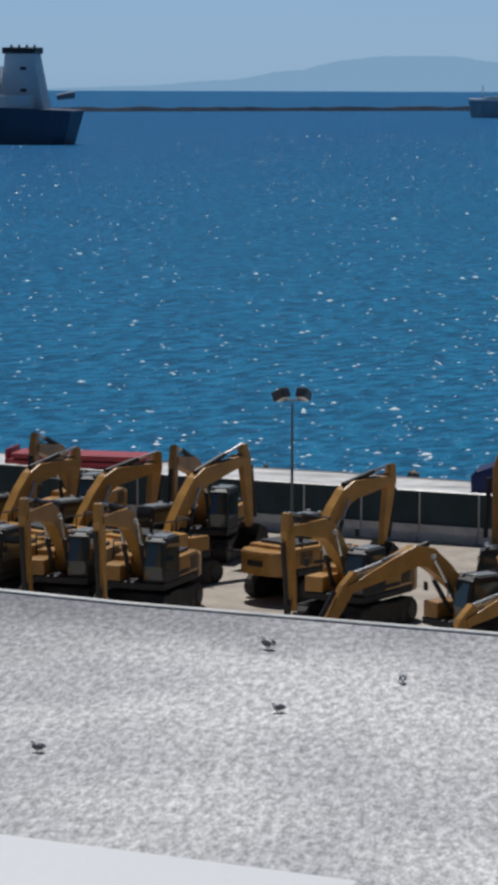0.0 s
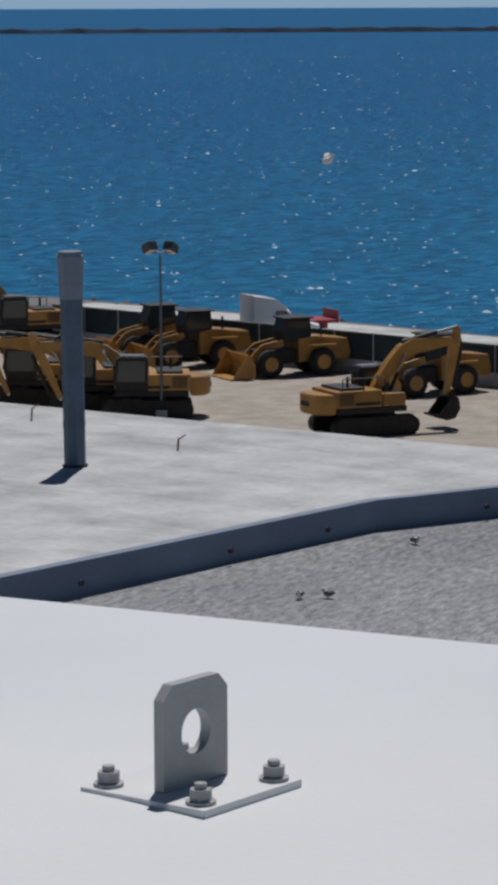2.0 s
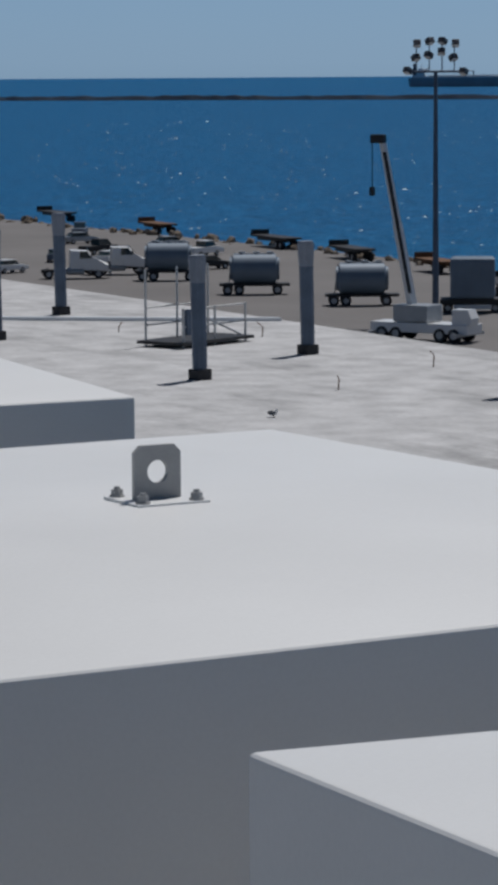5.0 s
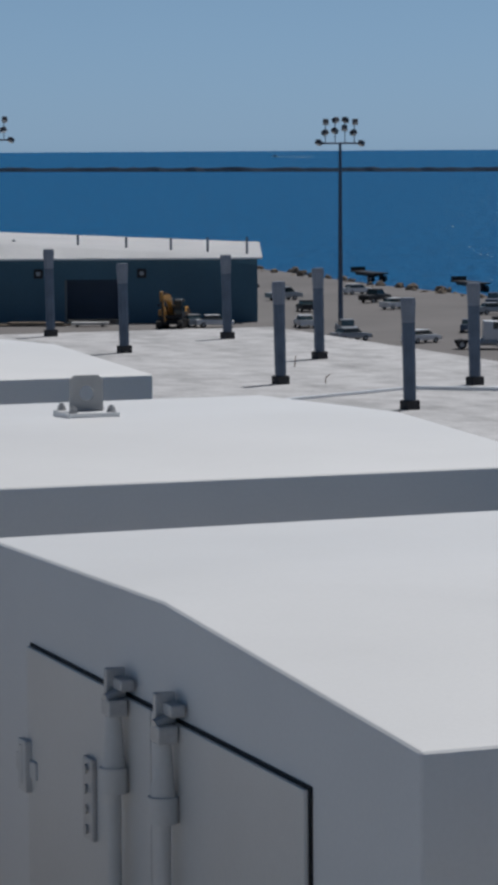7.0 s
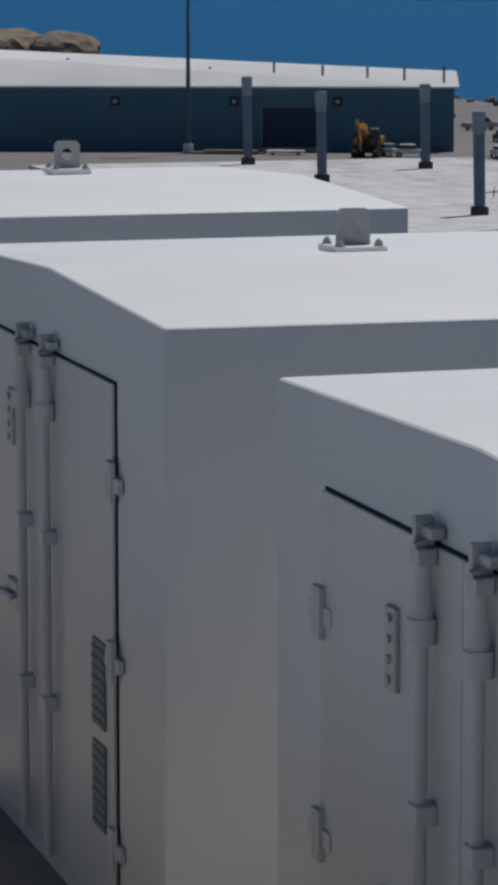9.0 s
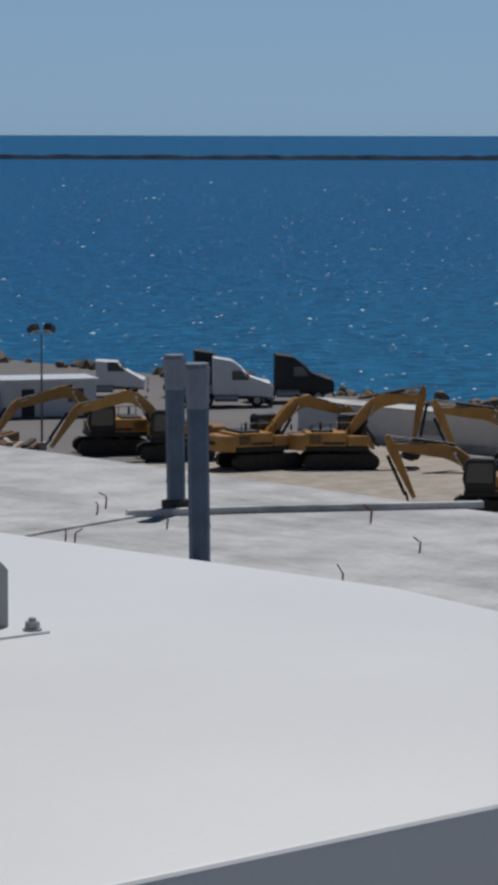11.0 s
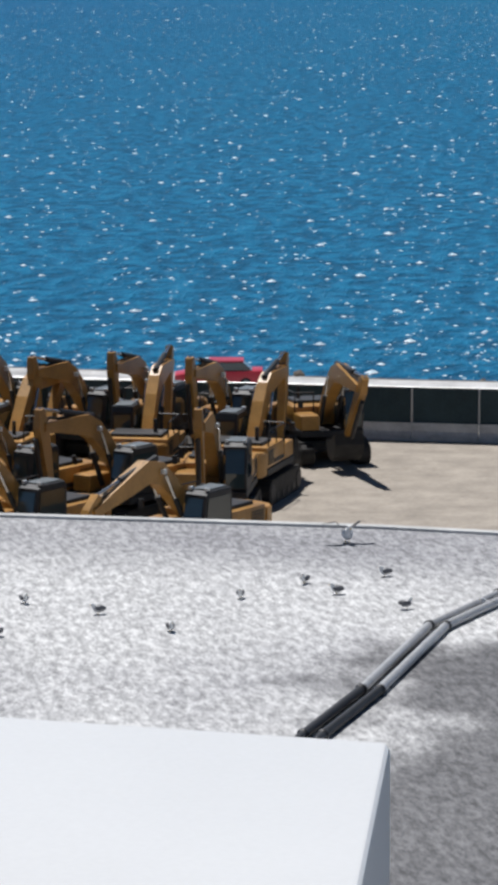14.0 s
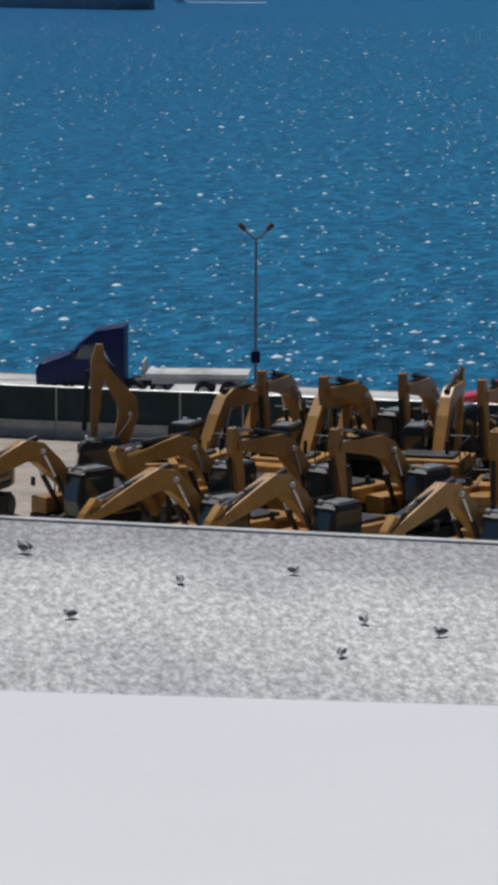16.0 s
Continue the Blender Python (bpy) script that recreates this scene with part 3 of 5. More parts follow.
# green screened fence on concrete barriers
fence = thing("fence", Matrix(), "dark green screened fence on pale concrete barriers along the quay", "fence")
FX = lambda y: (113.0 + 0.093 * y)
ang = math.atan2(0.093, 1)
mesh_b = mesh_p = mesh_s = None
y, step = -60.0, 2.44
while y < 108:
    c = Vector((FX(y) * S, y * S, 0.05))
    m = Matrix.Translation(c) @ Matrix.Rotation(-ang, 4, "Z")
    L = step * S
    if mesh_b is None:
        ob = part("barrier", plate(B(), [(-0.38, 0), (0.38, 0), (0.34, 0.12), (0.14, 0.4), (0.1, 0.78), (-0.1, 0.78), (-0.14, 0.4), (-0.34, 0.12)], 0.02, L - 0.02, 0.0), M["kerb"], fence)
        pb = part("post", rod(B(), (0, 0, 0.7), (0, 0, 2.42), 0.045, seg=8), M["steel"], fence)
        bm = B()
        bmesh.ops.create_grid(bm, x_segments=8, y_segments=4, size=0.5, matrix=Matrix.Translation((0.03, L / 2, 1.55)) @ Euler((radians(90), 0, radians(90))).to_matrix().to_4x4() @ Matrix.Diagonal((L, 1.66, 1, 1)))
        for v in bm.verts:
            v.co.x += 0.05 * math.sin(v.co.y * 3.1) * math.sin((v.co.z - 0.7) * 1.9)
        bmesh.ops.solidify(bm, geom=bm.faces[:], thickness=0.012)
        ps = part("screen", bm, M["screen"], fence)
        mesh_b, mesh_p, mesh_s = ob, pb, ps
        new_ones = (ob, pb, ps)
    else:
        new_ones = []
        for o in (mesh_b, mesh_p, mesh_s):
            q = new(o.name.split(".")[0], o.data)
            q.parent = fence
            new_ones.append(q)
    for q in new_ones:
        q.matrix_basis = m
    y += step
tagged(part("rail", rod(B(), (FX(-60) * S, -60 * S, 2.45), (FX(108) * S, 108 * S, 2.45), 0.04, seg=6), M["steel"], fence))

# low white boundary building with a shuttered window beyond the yard
hut = thing("boundary_building", pose(121.2 * S, 121.5 * S, 0, 0, 0, 90 + 4), "long low white building with one grey shuttered window", "building")
Lh = 20 * S
part("wall", block(B(), -8 * S, Lh - 8 * S, -2.2, 0, 0, 2.45, 0.02), M["cabin"], hut)
part("plinth", block(B(), -8 * S, Lh - 8 * S, 0.004, 0.06, 0, 0.55), M["kerb"], hut)
part("roof", block(B(), -8 * S - 0.2, Lh - 8 * S + 0.2, -2.4, 0.2, 2.454, 2.6, 0.03), M["kerb"], hut)
win = part("window", block(B(), 1.6, 3.5, 0.004, 0.09, 0.95, 1.9, 0.02), M["pole"], hut, "grey steel shutter")
bm = B()
for i in range(7):
    block(bm, 1.68, 3.42, 0.094, 0.115, 1.0 + i * 0.125, 1.09 + i * 0.125)
part("slat_panel", bm, M["silver"], win)


# ---- white equipment enclosures with lifting lugs ----
X0, X1, WID, PITCH = 2.69 * S, 5.33 * S, 3.46 * S, 4.79 * S
HGT = 3.0


def enclosure(y0, lx, ly, eaves, rise, wide=0.0, longer=0.0):
    """One enclosure: shell with a low ridge, double door with locking bars in its end, a lifting lug on top."""
    e = thing("equipment_enclosure", pose(X0 * NEAR, (y0 - wide) * NEAR, BOXTOP - HGT * NEAR) @ Matrix.Scale(NEAR, 4), "white painted steel equipment enclosure with low ridged roof", "enclosure", "row of white enclosures")
    D, W, Hh = X1 - X0 + longer, WID + wide, HGT
    bm = B()
    na, nb, fa, fb = eaves  # the roof is not quite true: heights of its near and far corners
    lo = [bm.verts.new((0, y, z)) for y, z in [(0, 0), (W, 0), (W, Hh + fa), (W / 2, Hh + rise), (0, Hh + na)]]
    hi = [bm.verts.new((D, y, z)) for y, z in [(0, 0), (W, 0), (W, Hh + fb), (W / 2, Hh + rise), (0, Hh + nb)]]
    bm.faces.new(lo)
    bm.faces.new(hi[::-1])
    for i in range(5):
        bm.faces.new((lo[i], hi[i], hi[(i + 1) % 5], lo[(i + 1) % 5]))
    bmesh.ops.recalc_face_normals(bm, faces=bm.faces)
    es = [ed for ed in bm.edges if not (abs(ed.verts[0].co.y - W / 2) < 0.01 and abs(ed.verts[1].co.y - W / 2) < 0.01)]
    bmesh.ops.bevel(bm, geom=es, offset=0.02, segments=3, affect="EDGES", profile=0.5)
    smooth(part("shell", bm, M["white"], e), 25)
    # door: two leaves in the end face, dark seal round them
    d0, d1, dt = 0.8, W - 0.62, Hh - 0.3
    mid = (d0 + d1) / 2 - 0.025
    part("door_seal", block(B(), -0.006, 0.004, d0 - 0.006, d1 + 0.006, 0.1, dt + 0.01), M["gap"], e)
    for a, b in ((d0 + 0.006, mid - 0.004), (mid + 0.004, d1 - 0.006)):
        leaf = part("door_leaf", block(B(), -0.024, -0.008, a, b, 0.112, dt, 0.006), M["door"], e)
        inner = b if a < mid - 0.2 and b < mid + 0.1 else a
        sgn = -1 if inner == b else 1
        yb = inner + sgn * 0.26
        bar = part("locking_bar", rod(B(), (-0.07, yb, 0.15), (-0.07, yb, dt - 0.16), 0.026, seg=12), M["door"], leaf)
        smooth(bar)
        bm = rod(B(), (-0.07, yb, dt - 0.27), (-0.07, yb, dt - 0.06), 0.044, 0.03, seg=12)
        rod(bm, (-0.07, yb, dt - 0.33), (-0.07, yb, dt - 0.24), 0.052, seg=12)
        smooth(part("bar_sleeve", bm, M["door"], leaf))
        bm = block(B(), -0.1, -0.03, yb - 0.045, yb + 0.045, dt - 0.06, dt + 0.0, 0.008)
        rod(bm, (-0.1, yb, dt + 0.0), (-0.03, yb + 0.01, dt + 0.02), 0.02, seg=8)
        block(bm, -0.085, -0.012, yb + 0.03, yb + 0.06, dt - 0.02, dt + 0.1, 0.006)
        block(bm, -0.06, -0.01, yb - 0.06, yb + 0.07, dt + 0.03, dt + 0.07, 0.006)
        part("keeper", bm, M["steel"], leaf, "worn steel cam keeper")
        for zz in (0.9, 1.75):
            bm = block(B(), -0.1, -0.024, yb - 0.05, yb + 0.05, zz, zz + 0.07, 0.008)
            part("bar_guide", bm, M["door"], leaf)
        # hinges at the outer edge
        outer = a if inner == b else b
        for zz in (0.45, 1.35, 2.2):
            bm = block(B(), -0.034, -0.006, outer - 0.13, outer + 0.13, zz, zz + 0.07, 0.005)
            block(bm, -0.05, -0.02, outer - 0.05, outer + 0.05, zz - 0.06, zz + 0.14, 0.006)
            rod(bm, (-0.04, outer, zz - 0.03), (-0.04, outer, zz + 0.12), 0.018, seg=8)
            part("hinge", bm, M["door"], leaf)
        if inner == a:
            bm = block(B(), -0.045, -0.022, mid + 0.6, mid + 0.71, dt - 0.58, dt - 0.28, 0.008)
            for k in range(4):
                rod(bm, (-0.056, mid + 0.655, dt - 0.54 + k * 0.073), (-0.044, mid + 0.655, dt - 0.54 + k * 0.073), 0.018, seg=8)
            part("latch_plate", bm, M["steel"], leaf, "grey steel latch plate with four bolts")
            bm = block(B(), -0.05, -0.022, a + 0.5, a + 0.75, 1.25, 1.4, 0.01)
            rod(bm, (-0.07, a + 0.5, 1.33), (-0.07, a + 0.95, 1.31), 0.016, seg=8)
            part("handle", bm, M["steel"], leaf, "steel door handle")
    for zz in (0.52, 1.02):
        bm = block(B(), -0.034, -0.026, d0 + 0.14, d0 + 0.38, zz, zz + 0.42)
        for k in range(8):
            block(bm, -0.04, -0.034, d0 + 0.15, d0 + 0.37, zz + 0.02 + k * 0.05, zz + 0.035 + k * 0.05)
        part("vent", bm, M["grating"], e, "grey louvred vent")
    # lifting lug in the middle of the roof
    lug = part("lifting_lug", lug_mesh(), M["lug"], e, "grey steel lifting lug with a round hole")
    cz = Hh + rise
    lug.matrix_basis = pose(lx * S, ly * S, cz - 0.004, 0, 0, 0) @ Matrix.Scale(1.0 if wide else 0.84, 4)
    bm = block(B(), -0.175, 0.175, -0.175, 0.175, -0.03, 0.014, 0.004)
    part("base_plate", bm, M["white"], lug)
    for sx in (-0.13, 0.13):
        for sy in (-0.13, 0.13):
            bm = rod(B(), (sx, sy, 0.014), (sx, sy, 0.022), 0.034, seg=14)
            rod(bm, (sx, sy, 0.022), (sx, sy, 0.047), 0.026, seg=6)
            rod(bm, (sx, sy, 0.046), (sx, sy, 0.06), 0.014, seg=10)
            part("bolt", bm, M["lug"], lug)
    return e


def lug_mesh():
    """An upright plate with clipped corners and a round eye."""
    bm = B()
    hw, h, c, r, zc, t = 0.112, 0.25, 0.032, 0.051, 0.133, 0.014
    outer = [(hw, 0.0), (hw, h - c), (hw - c, h), (-hw + c, h), (-hw, h - c), (-hw, 0.0)]
    dense = []
    for (ax, az), (bx, bz) in zip(outer, outer[1:] + outer[:1]):
        for k in range(6):
            dense.append((ax + (bx - ax) * k / 6, az + (bz - az) * k / 6))
    rings = []
    for y in (-t, t):
        o = [bm.verts.new((x, y, z)) for x, z in dense]
        inner = []
        for x, z in dense:
            a = math.atan2(z - zc, x)
            inner.append(bm.verts.new((r * math.cos(a), y, zc + r * math.sin(a))))
        rings.append((o, inner))
    n = len(dense)
    for o, i in rings:
        for k in range(n):
            bm.faces.new((o[k], o[(k + 1) % n], i[(k + 1) % n], i[k]))
    for k in range(n):
        bm.faces.new((rings[0][0][k], rings[1][0][k], rings[1][0][(k + 1) % n], rings[0][0][(k + 1) % n]))
        bm.faces.new((rings[0][1][k], rings[0][1][(k + 1) % n], rings[1][1][(k + 1) % n], rings[1][1][k]))
    return bm


BOXES = ((1.23, 1.74, (-0.03, 0.0, 0.085, -0.012), 0.08), (1.38, 1.84, (-0.04, -0.02, 0.04, 0.05), 0.08), (1.47, 2.26, (0.05, 0.04, 0.05, 0.05), 0.12), (1.46, 2.6, (0.07, 0.07, 0.07, 0.07), 0.14))
for i, (lx, ly, eaves, rise) in enumerate(BOXES):
    enclosure(1.62 * S + i * PITCH, lx, ly, eaves, rise, 0 if i else 0.14, 0.13 if i == 2 else 0)


# ---- stacks on the concrete roof ----
def stack(x, y, top, lean, foot=True):
    t = thing("roof_stack", pose(x * S, y * S, ROOF, 0, lean, 8), "tall square blue-grey steel stack with dark flashed foot", "stack", "stacks on the roof")
    h = top * S - ROOF
    w = 0.255
    bm = B()
    bmesh.ops.create_cone(bm, cap_ends=True, segments=8, radius1=w * 0.98, radius2=w * 1.02, depth=h * 0.78, matrix=Matrix.Translation((0, 0, h * 0.39)))
    part("shaft", bm, M["stack"], t)
    bm = B()
    bmesh.ops.create_cone(bm, cap_ends=True, segments=8, radius1=w * 1.04, radius2=w * 1.22, depth=h * 0.2, matrix=Matrix.Translation((0, 0, h * 0.88)))
    bmesh.ops.create_cone(bm, cap_ends=True, segments=8, radius1=w * 1.1, radius2=w * 1.1, depth=h * 0.02, matrix=Matrix.Translation((0, 0, h * 0.99)))
    part("head", bm, M["stackhead"], t, "paler grey flared head")
    for k in (0.2, 0.42, 0.6, 0.77):
        bm = B()
        bmesh.ops.create_cone(bm, cap_ends=True, segments=8, radius1=w * 1.045, radius2=w * 1.045, depth=0.07, matrix=Matrix.Translation((0, 0, h * k)))
        part("band", bm, M["stack"], t)
    if not foot:
        part("collar", rod(B(), (0, 0, -0.01), (0, 0, 0.05), 0.3, seg=8), M["stackdark"], t, "thin black tarred collar")
        return t
    bm = block(B(), -0.29, 0.29, -0.29, 0.29, -0.02, 0.36, 0.04)
    part("foot", bm, M["stackdark"], t, "black tarred foot")
    return t


for x, y, top in ((42.84, 37.24, 13.33), (38.43, 46.37, 13.27), (43.42, 52.97, 12.82), (43.63, 67.55, 12.78), (38.14, 56.06, 12.78), (44.29, 111.28, 12.85), (38.59, 89.48, 12.85), (44.42, 97.44, 12.85), (38.37, 75.27, 12.75), (44.41, 80.21, 12.7), (38.57, 100.51, 12.9), (38.65, 117.74, 12.9), (45.27, 124.1, 12.9), (39.03, 128.87, 13.1)):
    stack(x, y, top, -1.2, y > 50)

# pipe platform between the stacks
p = thing("pipe_platform", pose(43.2 * S, 85.0 * S, ROOF, 0, 0, 25), "thin grey railed steel platform with a cabinet", "platform")
part("floor_frame", block(B(), -2.2, 2.2, -1.1, 1.1, 0.12, 0.24, 0.02), M["black"], p)
for x in (-1.9, 0, 1.9):
    for yy in (-0.9, 0.9):
        part("upright", rod(B(), (x, yy, 0), (x, yy, 2.9 if yy > 0 else 1.5), 0.045, seg=8), M["steel"], p)
for yy in (-0.9, 0.9):
    for z in (0.8, 1.45):
        part("rail", rod(B(), (-1.9, yy, z), (1.9, yy, z), 0.03, seg=6), M["steel"], p)
part("brace", rod(B(), (-1.5, -0.9, 1.4), (1.6, -0.9, 0.3), 0.035, seg=6), M["steel"], p)
part("cabinet", block(B(), -1.75, -1.3, -1.0, -0.7, 0.5, 1.45, 0.02), M["stack"], p)


# ---- excavators ----
def capsule(x0, x1, z0, z1, n=7):
    """A track's side outline: flat below, round at the ends."""
    r = (z1 - z0) / 2
    zc = (z0 + z1) / 2
    pts = [(x1 - r + r * math.cos(a), zc + r * math.sin(a)) for a in [-math.pi / 2 + math.pi * k / n for k in range(n + 1)]]
    pts += [(x0 + r + r * math.cos(a), zc + r * math.sin(a)) for a in [math.pi / 2 + math.pi * k / n for k in range(n + 1)]]
    return pts


def limb(bm, line, widths, y):
    """A box-section arm along a bent line in x and z, of changing depth."""
    up, dn = [], []
    for i, (x, z) in enumerate(line):
        a = Vector(line[max(i - 1, 0)])
        b = Vector(line[min(i + 1, len(line) - 1)])
        d = (b - a).normalized()
        nrm = Vector((-d.y, d.x)) * widths[i]
        up.append((x + nrm.x, z + nrm.y))
        dn.append((x - nrm.x, z - nrm.y))
    return plate(bm, up + dn[::-1], -y, y, 0.03)


def excavator(arm, label):
    """A crawler excavator facing +x, arm: boom knee, boom tip, stick end, bucket turn."""
    e = thing("excavator", Matrix(), label, "excavator", "parked excavators")
    knee, tip, end, turn = arm
    for s in (-1, 1):
        y = s * 1.25
        tr = part("track", plate(B(), capsule(-2.45, 2.45, 0.0, 0.98), y - 0.3, y + 0.3, 0.03), M["track"], e)
        for x in (-1.96, 1.96):
            part("idler", rod(B(), (x, y - 0.33, 0.49), (x, y + 0.33, 0.49), 0.36, seg=14), M["black"], tr)
        for k in range(4):
            x = -1.2 + k * 0.8
            part("roller", rod(B(), (x, y - 0.32, 0.26), (x, y + 0.32, 0.26), 0.18, seg=10), M["black"], tr)
        bm = B()
        for k in range(22):
            x = -2.0 + k * 4.0 / 21
            for z in (0.985, -0.0):
                block(bm, x - 0.06, x + 0.06, y - 0.3, y + 0.3, max(z - 0.02, 0.0), z + 0.045)
        tagged(part("track_belt", bm, M["track"], tr), kind="stuff")
    bm = block(B(), -1.0, 1.0, -1.0, 1.0, 0.45, 0.95, 0.08)
    rod(bm, (0, 0, 0.9), (0, 0, 1.22), 0.7, seg=20)
    part("undercarriage", bm, M["black"], e)
    h = part("house", block(B(), -2.2, 1.75, -1.42, 1.42, 1.2, 1.5, 0.06), M["black"], e)
    smooth(part("engine_hood", block(B(), -2.3, 0.35, -1.4, 1.4, 1.5, 2.38, 0.1), M["yellow"], h), 30)
    bm = block(B(), -1.9, -0.5, -1.1, 1.1, 2.34, 2.52, 0.06)
    part("hood_top", bm, M["black"], h)
    pts = [(-2.28, -1.42), (-2.28, 1.42), (-2.75, 1.35), (-3.15, 1.05), (-3.35, 0.5), (-3.4, 0), (-3.35, -0.5), (-3.15, -1.05), (-2.75, -1.35)]
    bm = slab(B(), pts, 1.22, 2.22)
    bmesh.ops.bevel(bm, geom=bm.edges[:], offset=0.06, segments=2, affect="EDGES")
    smooth(part("counterweight", bm, M["yellow"], h), 35)
    part("name_panel", block(B(), -3.42, -3.34, -0.42, 0.42, 1.62, 1.86), M["black"], h)
    part("tool_box", block(B(), 0.4, 1.7, -1.4, -0.55, 1.5, 2.15, 0.07), M["yellow"], h)
    # cab, with glass set into its frame
    cab = part("cab", plate(B(), [(-0.05, 1.5), (1.62, 1.5), (1.82, 2.2), (1.62, 3.22), (1.35, 3.34), (0.05, 3.34), (-0.05, 3.1)], 0.5, 1.42, 0.07), M["black"], h)
    part("windscreen", plate(B(), [(1.64, 1.62), (1.66, 1.62), (1.84, 2.2), (1.66, 3.1), (1.64, 3.1), (1.81, 2.2)], 0.6, 1.32), M["glass"], cab)
    part("side_window", plate(B(), [(0.12, 2.0), (1.6, 2.0), (1.62, 2.3), (1.5, 3.1), (0.12, 3.1)], 1.425, 1.445), M["glass"], cab)
    part("side_window", plate(B(), [(0.12, 2.0), (1.6, 2.0), (1.62, 2.3), (1.5, 3.1), (0.12, 3.1)], 0.475, 0.495), M["glass"], cab)
    part("rear_window", block(B(), -0.075, -0.055, 0.62, 1.3, 2.2, 3.0), M["glass"], cab)
    part("cab_roof", block(B(), 0.15, 1.3, 0.6, 1.32, 3.33, 3.4, 0.03), M["pole"], cab)
    # rails and mirrors
    bm = B()
    for a, b in (((0.5, -1.35, 2.1), (0.5, -1.35, 3.0)), ((0.5, -1.35, 3.0), (-1.9, -1.35, 3.0)), ((-1.9, -1.35, 3.0), (-1.9, -1.35, 2.35)), ((-0.7, -1.35, 3.0), (-0.7, -1.35, 2.35)), ((0.5, -0.5, 2.1), (0.5, -0.5, 3.0)), ((0.5, -0.5, 3.0), (0.5, -1.35, 3.0))):
        rod(bm, a, b, 0.03, seg=6)
    part("handrail", bm, M["black"], h)
    part("exhaust", rod(B(), (-1.3, -0.7, 2.5), (-1.3, -0.7, 3.05), 0.08, seg=10), M["black"], h)
    for s in (-1.425, 1.405):
        bm = B()
        for k in range(6):
            block(bm, -2.1, -1.3, s, s + 0.02, 1.66 + k * 0.1, 1.71 + k * 0.1)
        part("vent_louvres", bm, M["black"], h)
        part("stripe", block(B(), -1.2, 0.25, s, s + 0.018, 1.62, 1.78), M["black"], h, "black lettering bar")
    part("grab_rail", rod(B(), (1.72, 0.55, 1.6), (1.72, 0.55, 2.9), 0.025, seg=6), M["yellow"], cab)
    for s in (0.62, 1.3):
        part("cab_light", block(B(), 1.3, 1.46, s - 0.08, s + 0.08, 3.34, 3.46, 0.03), M["lens"], cab, "white cab light")
    part("mirror", block(B(), 1.55, 1.62, -1.5, -1.28, 2.5, 2.85, 0.03), M["black"], h)
    part("step", block(B(), 0.3, 1.5, 1.42, 1.62, 1.02, 1.1), M["black"], h)
    # boom, stick, bucket and cylinders
    foot = (0.35, 1.95)
    k0, t0, f0 = Vector(knee), Vector(tip), Vector(foot)
    up = Vector((-0.03, 0.07))
    line = [foot] + [tuple(v) for v in (f0.lerp(k0, 0.3) + up, f0.lerp(k0, 0.6) + up * 1.6, f0.lerp(k0, 0.88) + up, k0.lerp(t0, 0.1) + up * 0.3, k0.lerp(t0, 0.4), k0.lerp(t0, 0.72))] + [tip]
    boom = part("boom", limb(B(), line, [0.18, 0.27, 0.35, 0.39, 0.39, 0.33, 0.24, 0.16], 0.24), M["yellow"], e)
    for s in (-0.38, 0.38):
        a, b = Vector((1.15, 1.75)), Vector(line[3]) - Vector((0.05, 0.1))
        m = a.lerp(b, 0.6)
        part("boom_cylinder", rod(B(), (a.x, s, a.y), (m.x, s, m.y), 0.1), M["black"], boom)
        part("cylinder_rod", rod(B(), (m.x, s, m.y), (b.x, s, b.y), 0.055), M["chrome"], boom)
    a, b = Vector(line[4]), Vector(line[6])
    d = (b - a).normalized()
    n = Vector((-d.y, d.x))
    for s in (-0.235, 0.225):
        q = [a + n * 0.1, b + n * 0.06, b - n * 0.07, a - n * 0.1]
        part("marking", plate(B(), [tuple(v) for v in q], s, s + 0.01), M["track"], boom, "dark bar of lettering")
    for s in (-0.1, 0.1):
        bm = B()
        for p, q in zip(line[4:-1], line[5:]):
            u = (Vector(q) - Vector(p)).normalized()
            o = Vector((-u.y, u.x)) * 0.36
            rod(bm, (p[0] + o.x, s, p[1] + o.y), (q[0] + o.x * 0.7, s, q[1] + o.y * 0.7), 0.035, seg=5)
        tagged(part("hose", bm, M["black"], boom, "black hydraulic hose"), kind="stuff")
    part("work_light", block(B(), line[3][0] - 0.1, line[3][0] + 0.06, 0.24, 0.42, line[3][1] - 0.05, line[3][1] + 0.13, 0.03), M["lens"], boom, "white work light")
    e0 = Vector(end)
    back = t0 + (t0 - e0).normalized() * 0.7
    stick = part("stick", limb(B(), [tuple(back), tip, tuple(t0.lerp(e0, 0.35)), end], [0.13, 0.3, 0.23, 0.12], 0.16), M["yellow"], e)
    a = Vector(line[3]) + Vector((0, 0.5))
    m = a.lerp(back, 0.62)
    part("stick_cylinder", rod(B(), (a.x, 0, a.y), (m.x, 0, m.y), 0.12), M["black"], boom)
    part("cylinder_rod", rod(B(), (m.x, 0, m.y), (back.x, 0, back.y), 0.065), M["chrome"], boom)
    n = (t0 - e0).normalized()
    q = Vector((n.y, -n.x))
    a, b = t0.lerp(e0, 0.12) + q * 0.42, e0 + n * 0.35 + q * 0.4
    part("bucket_cylinder", rod(B(), (a.x, 0, a.y), (b.x, 0, b.y), 0.1), M["black"], stick)
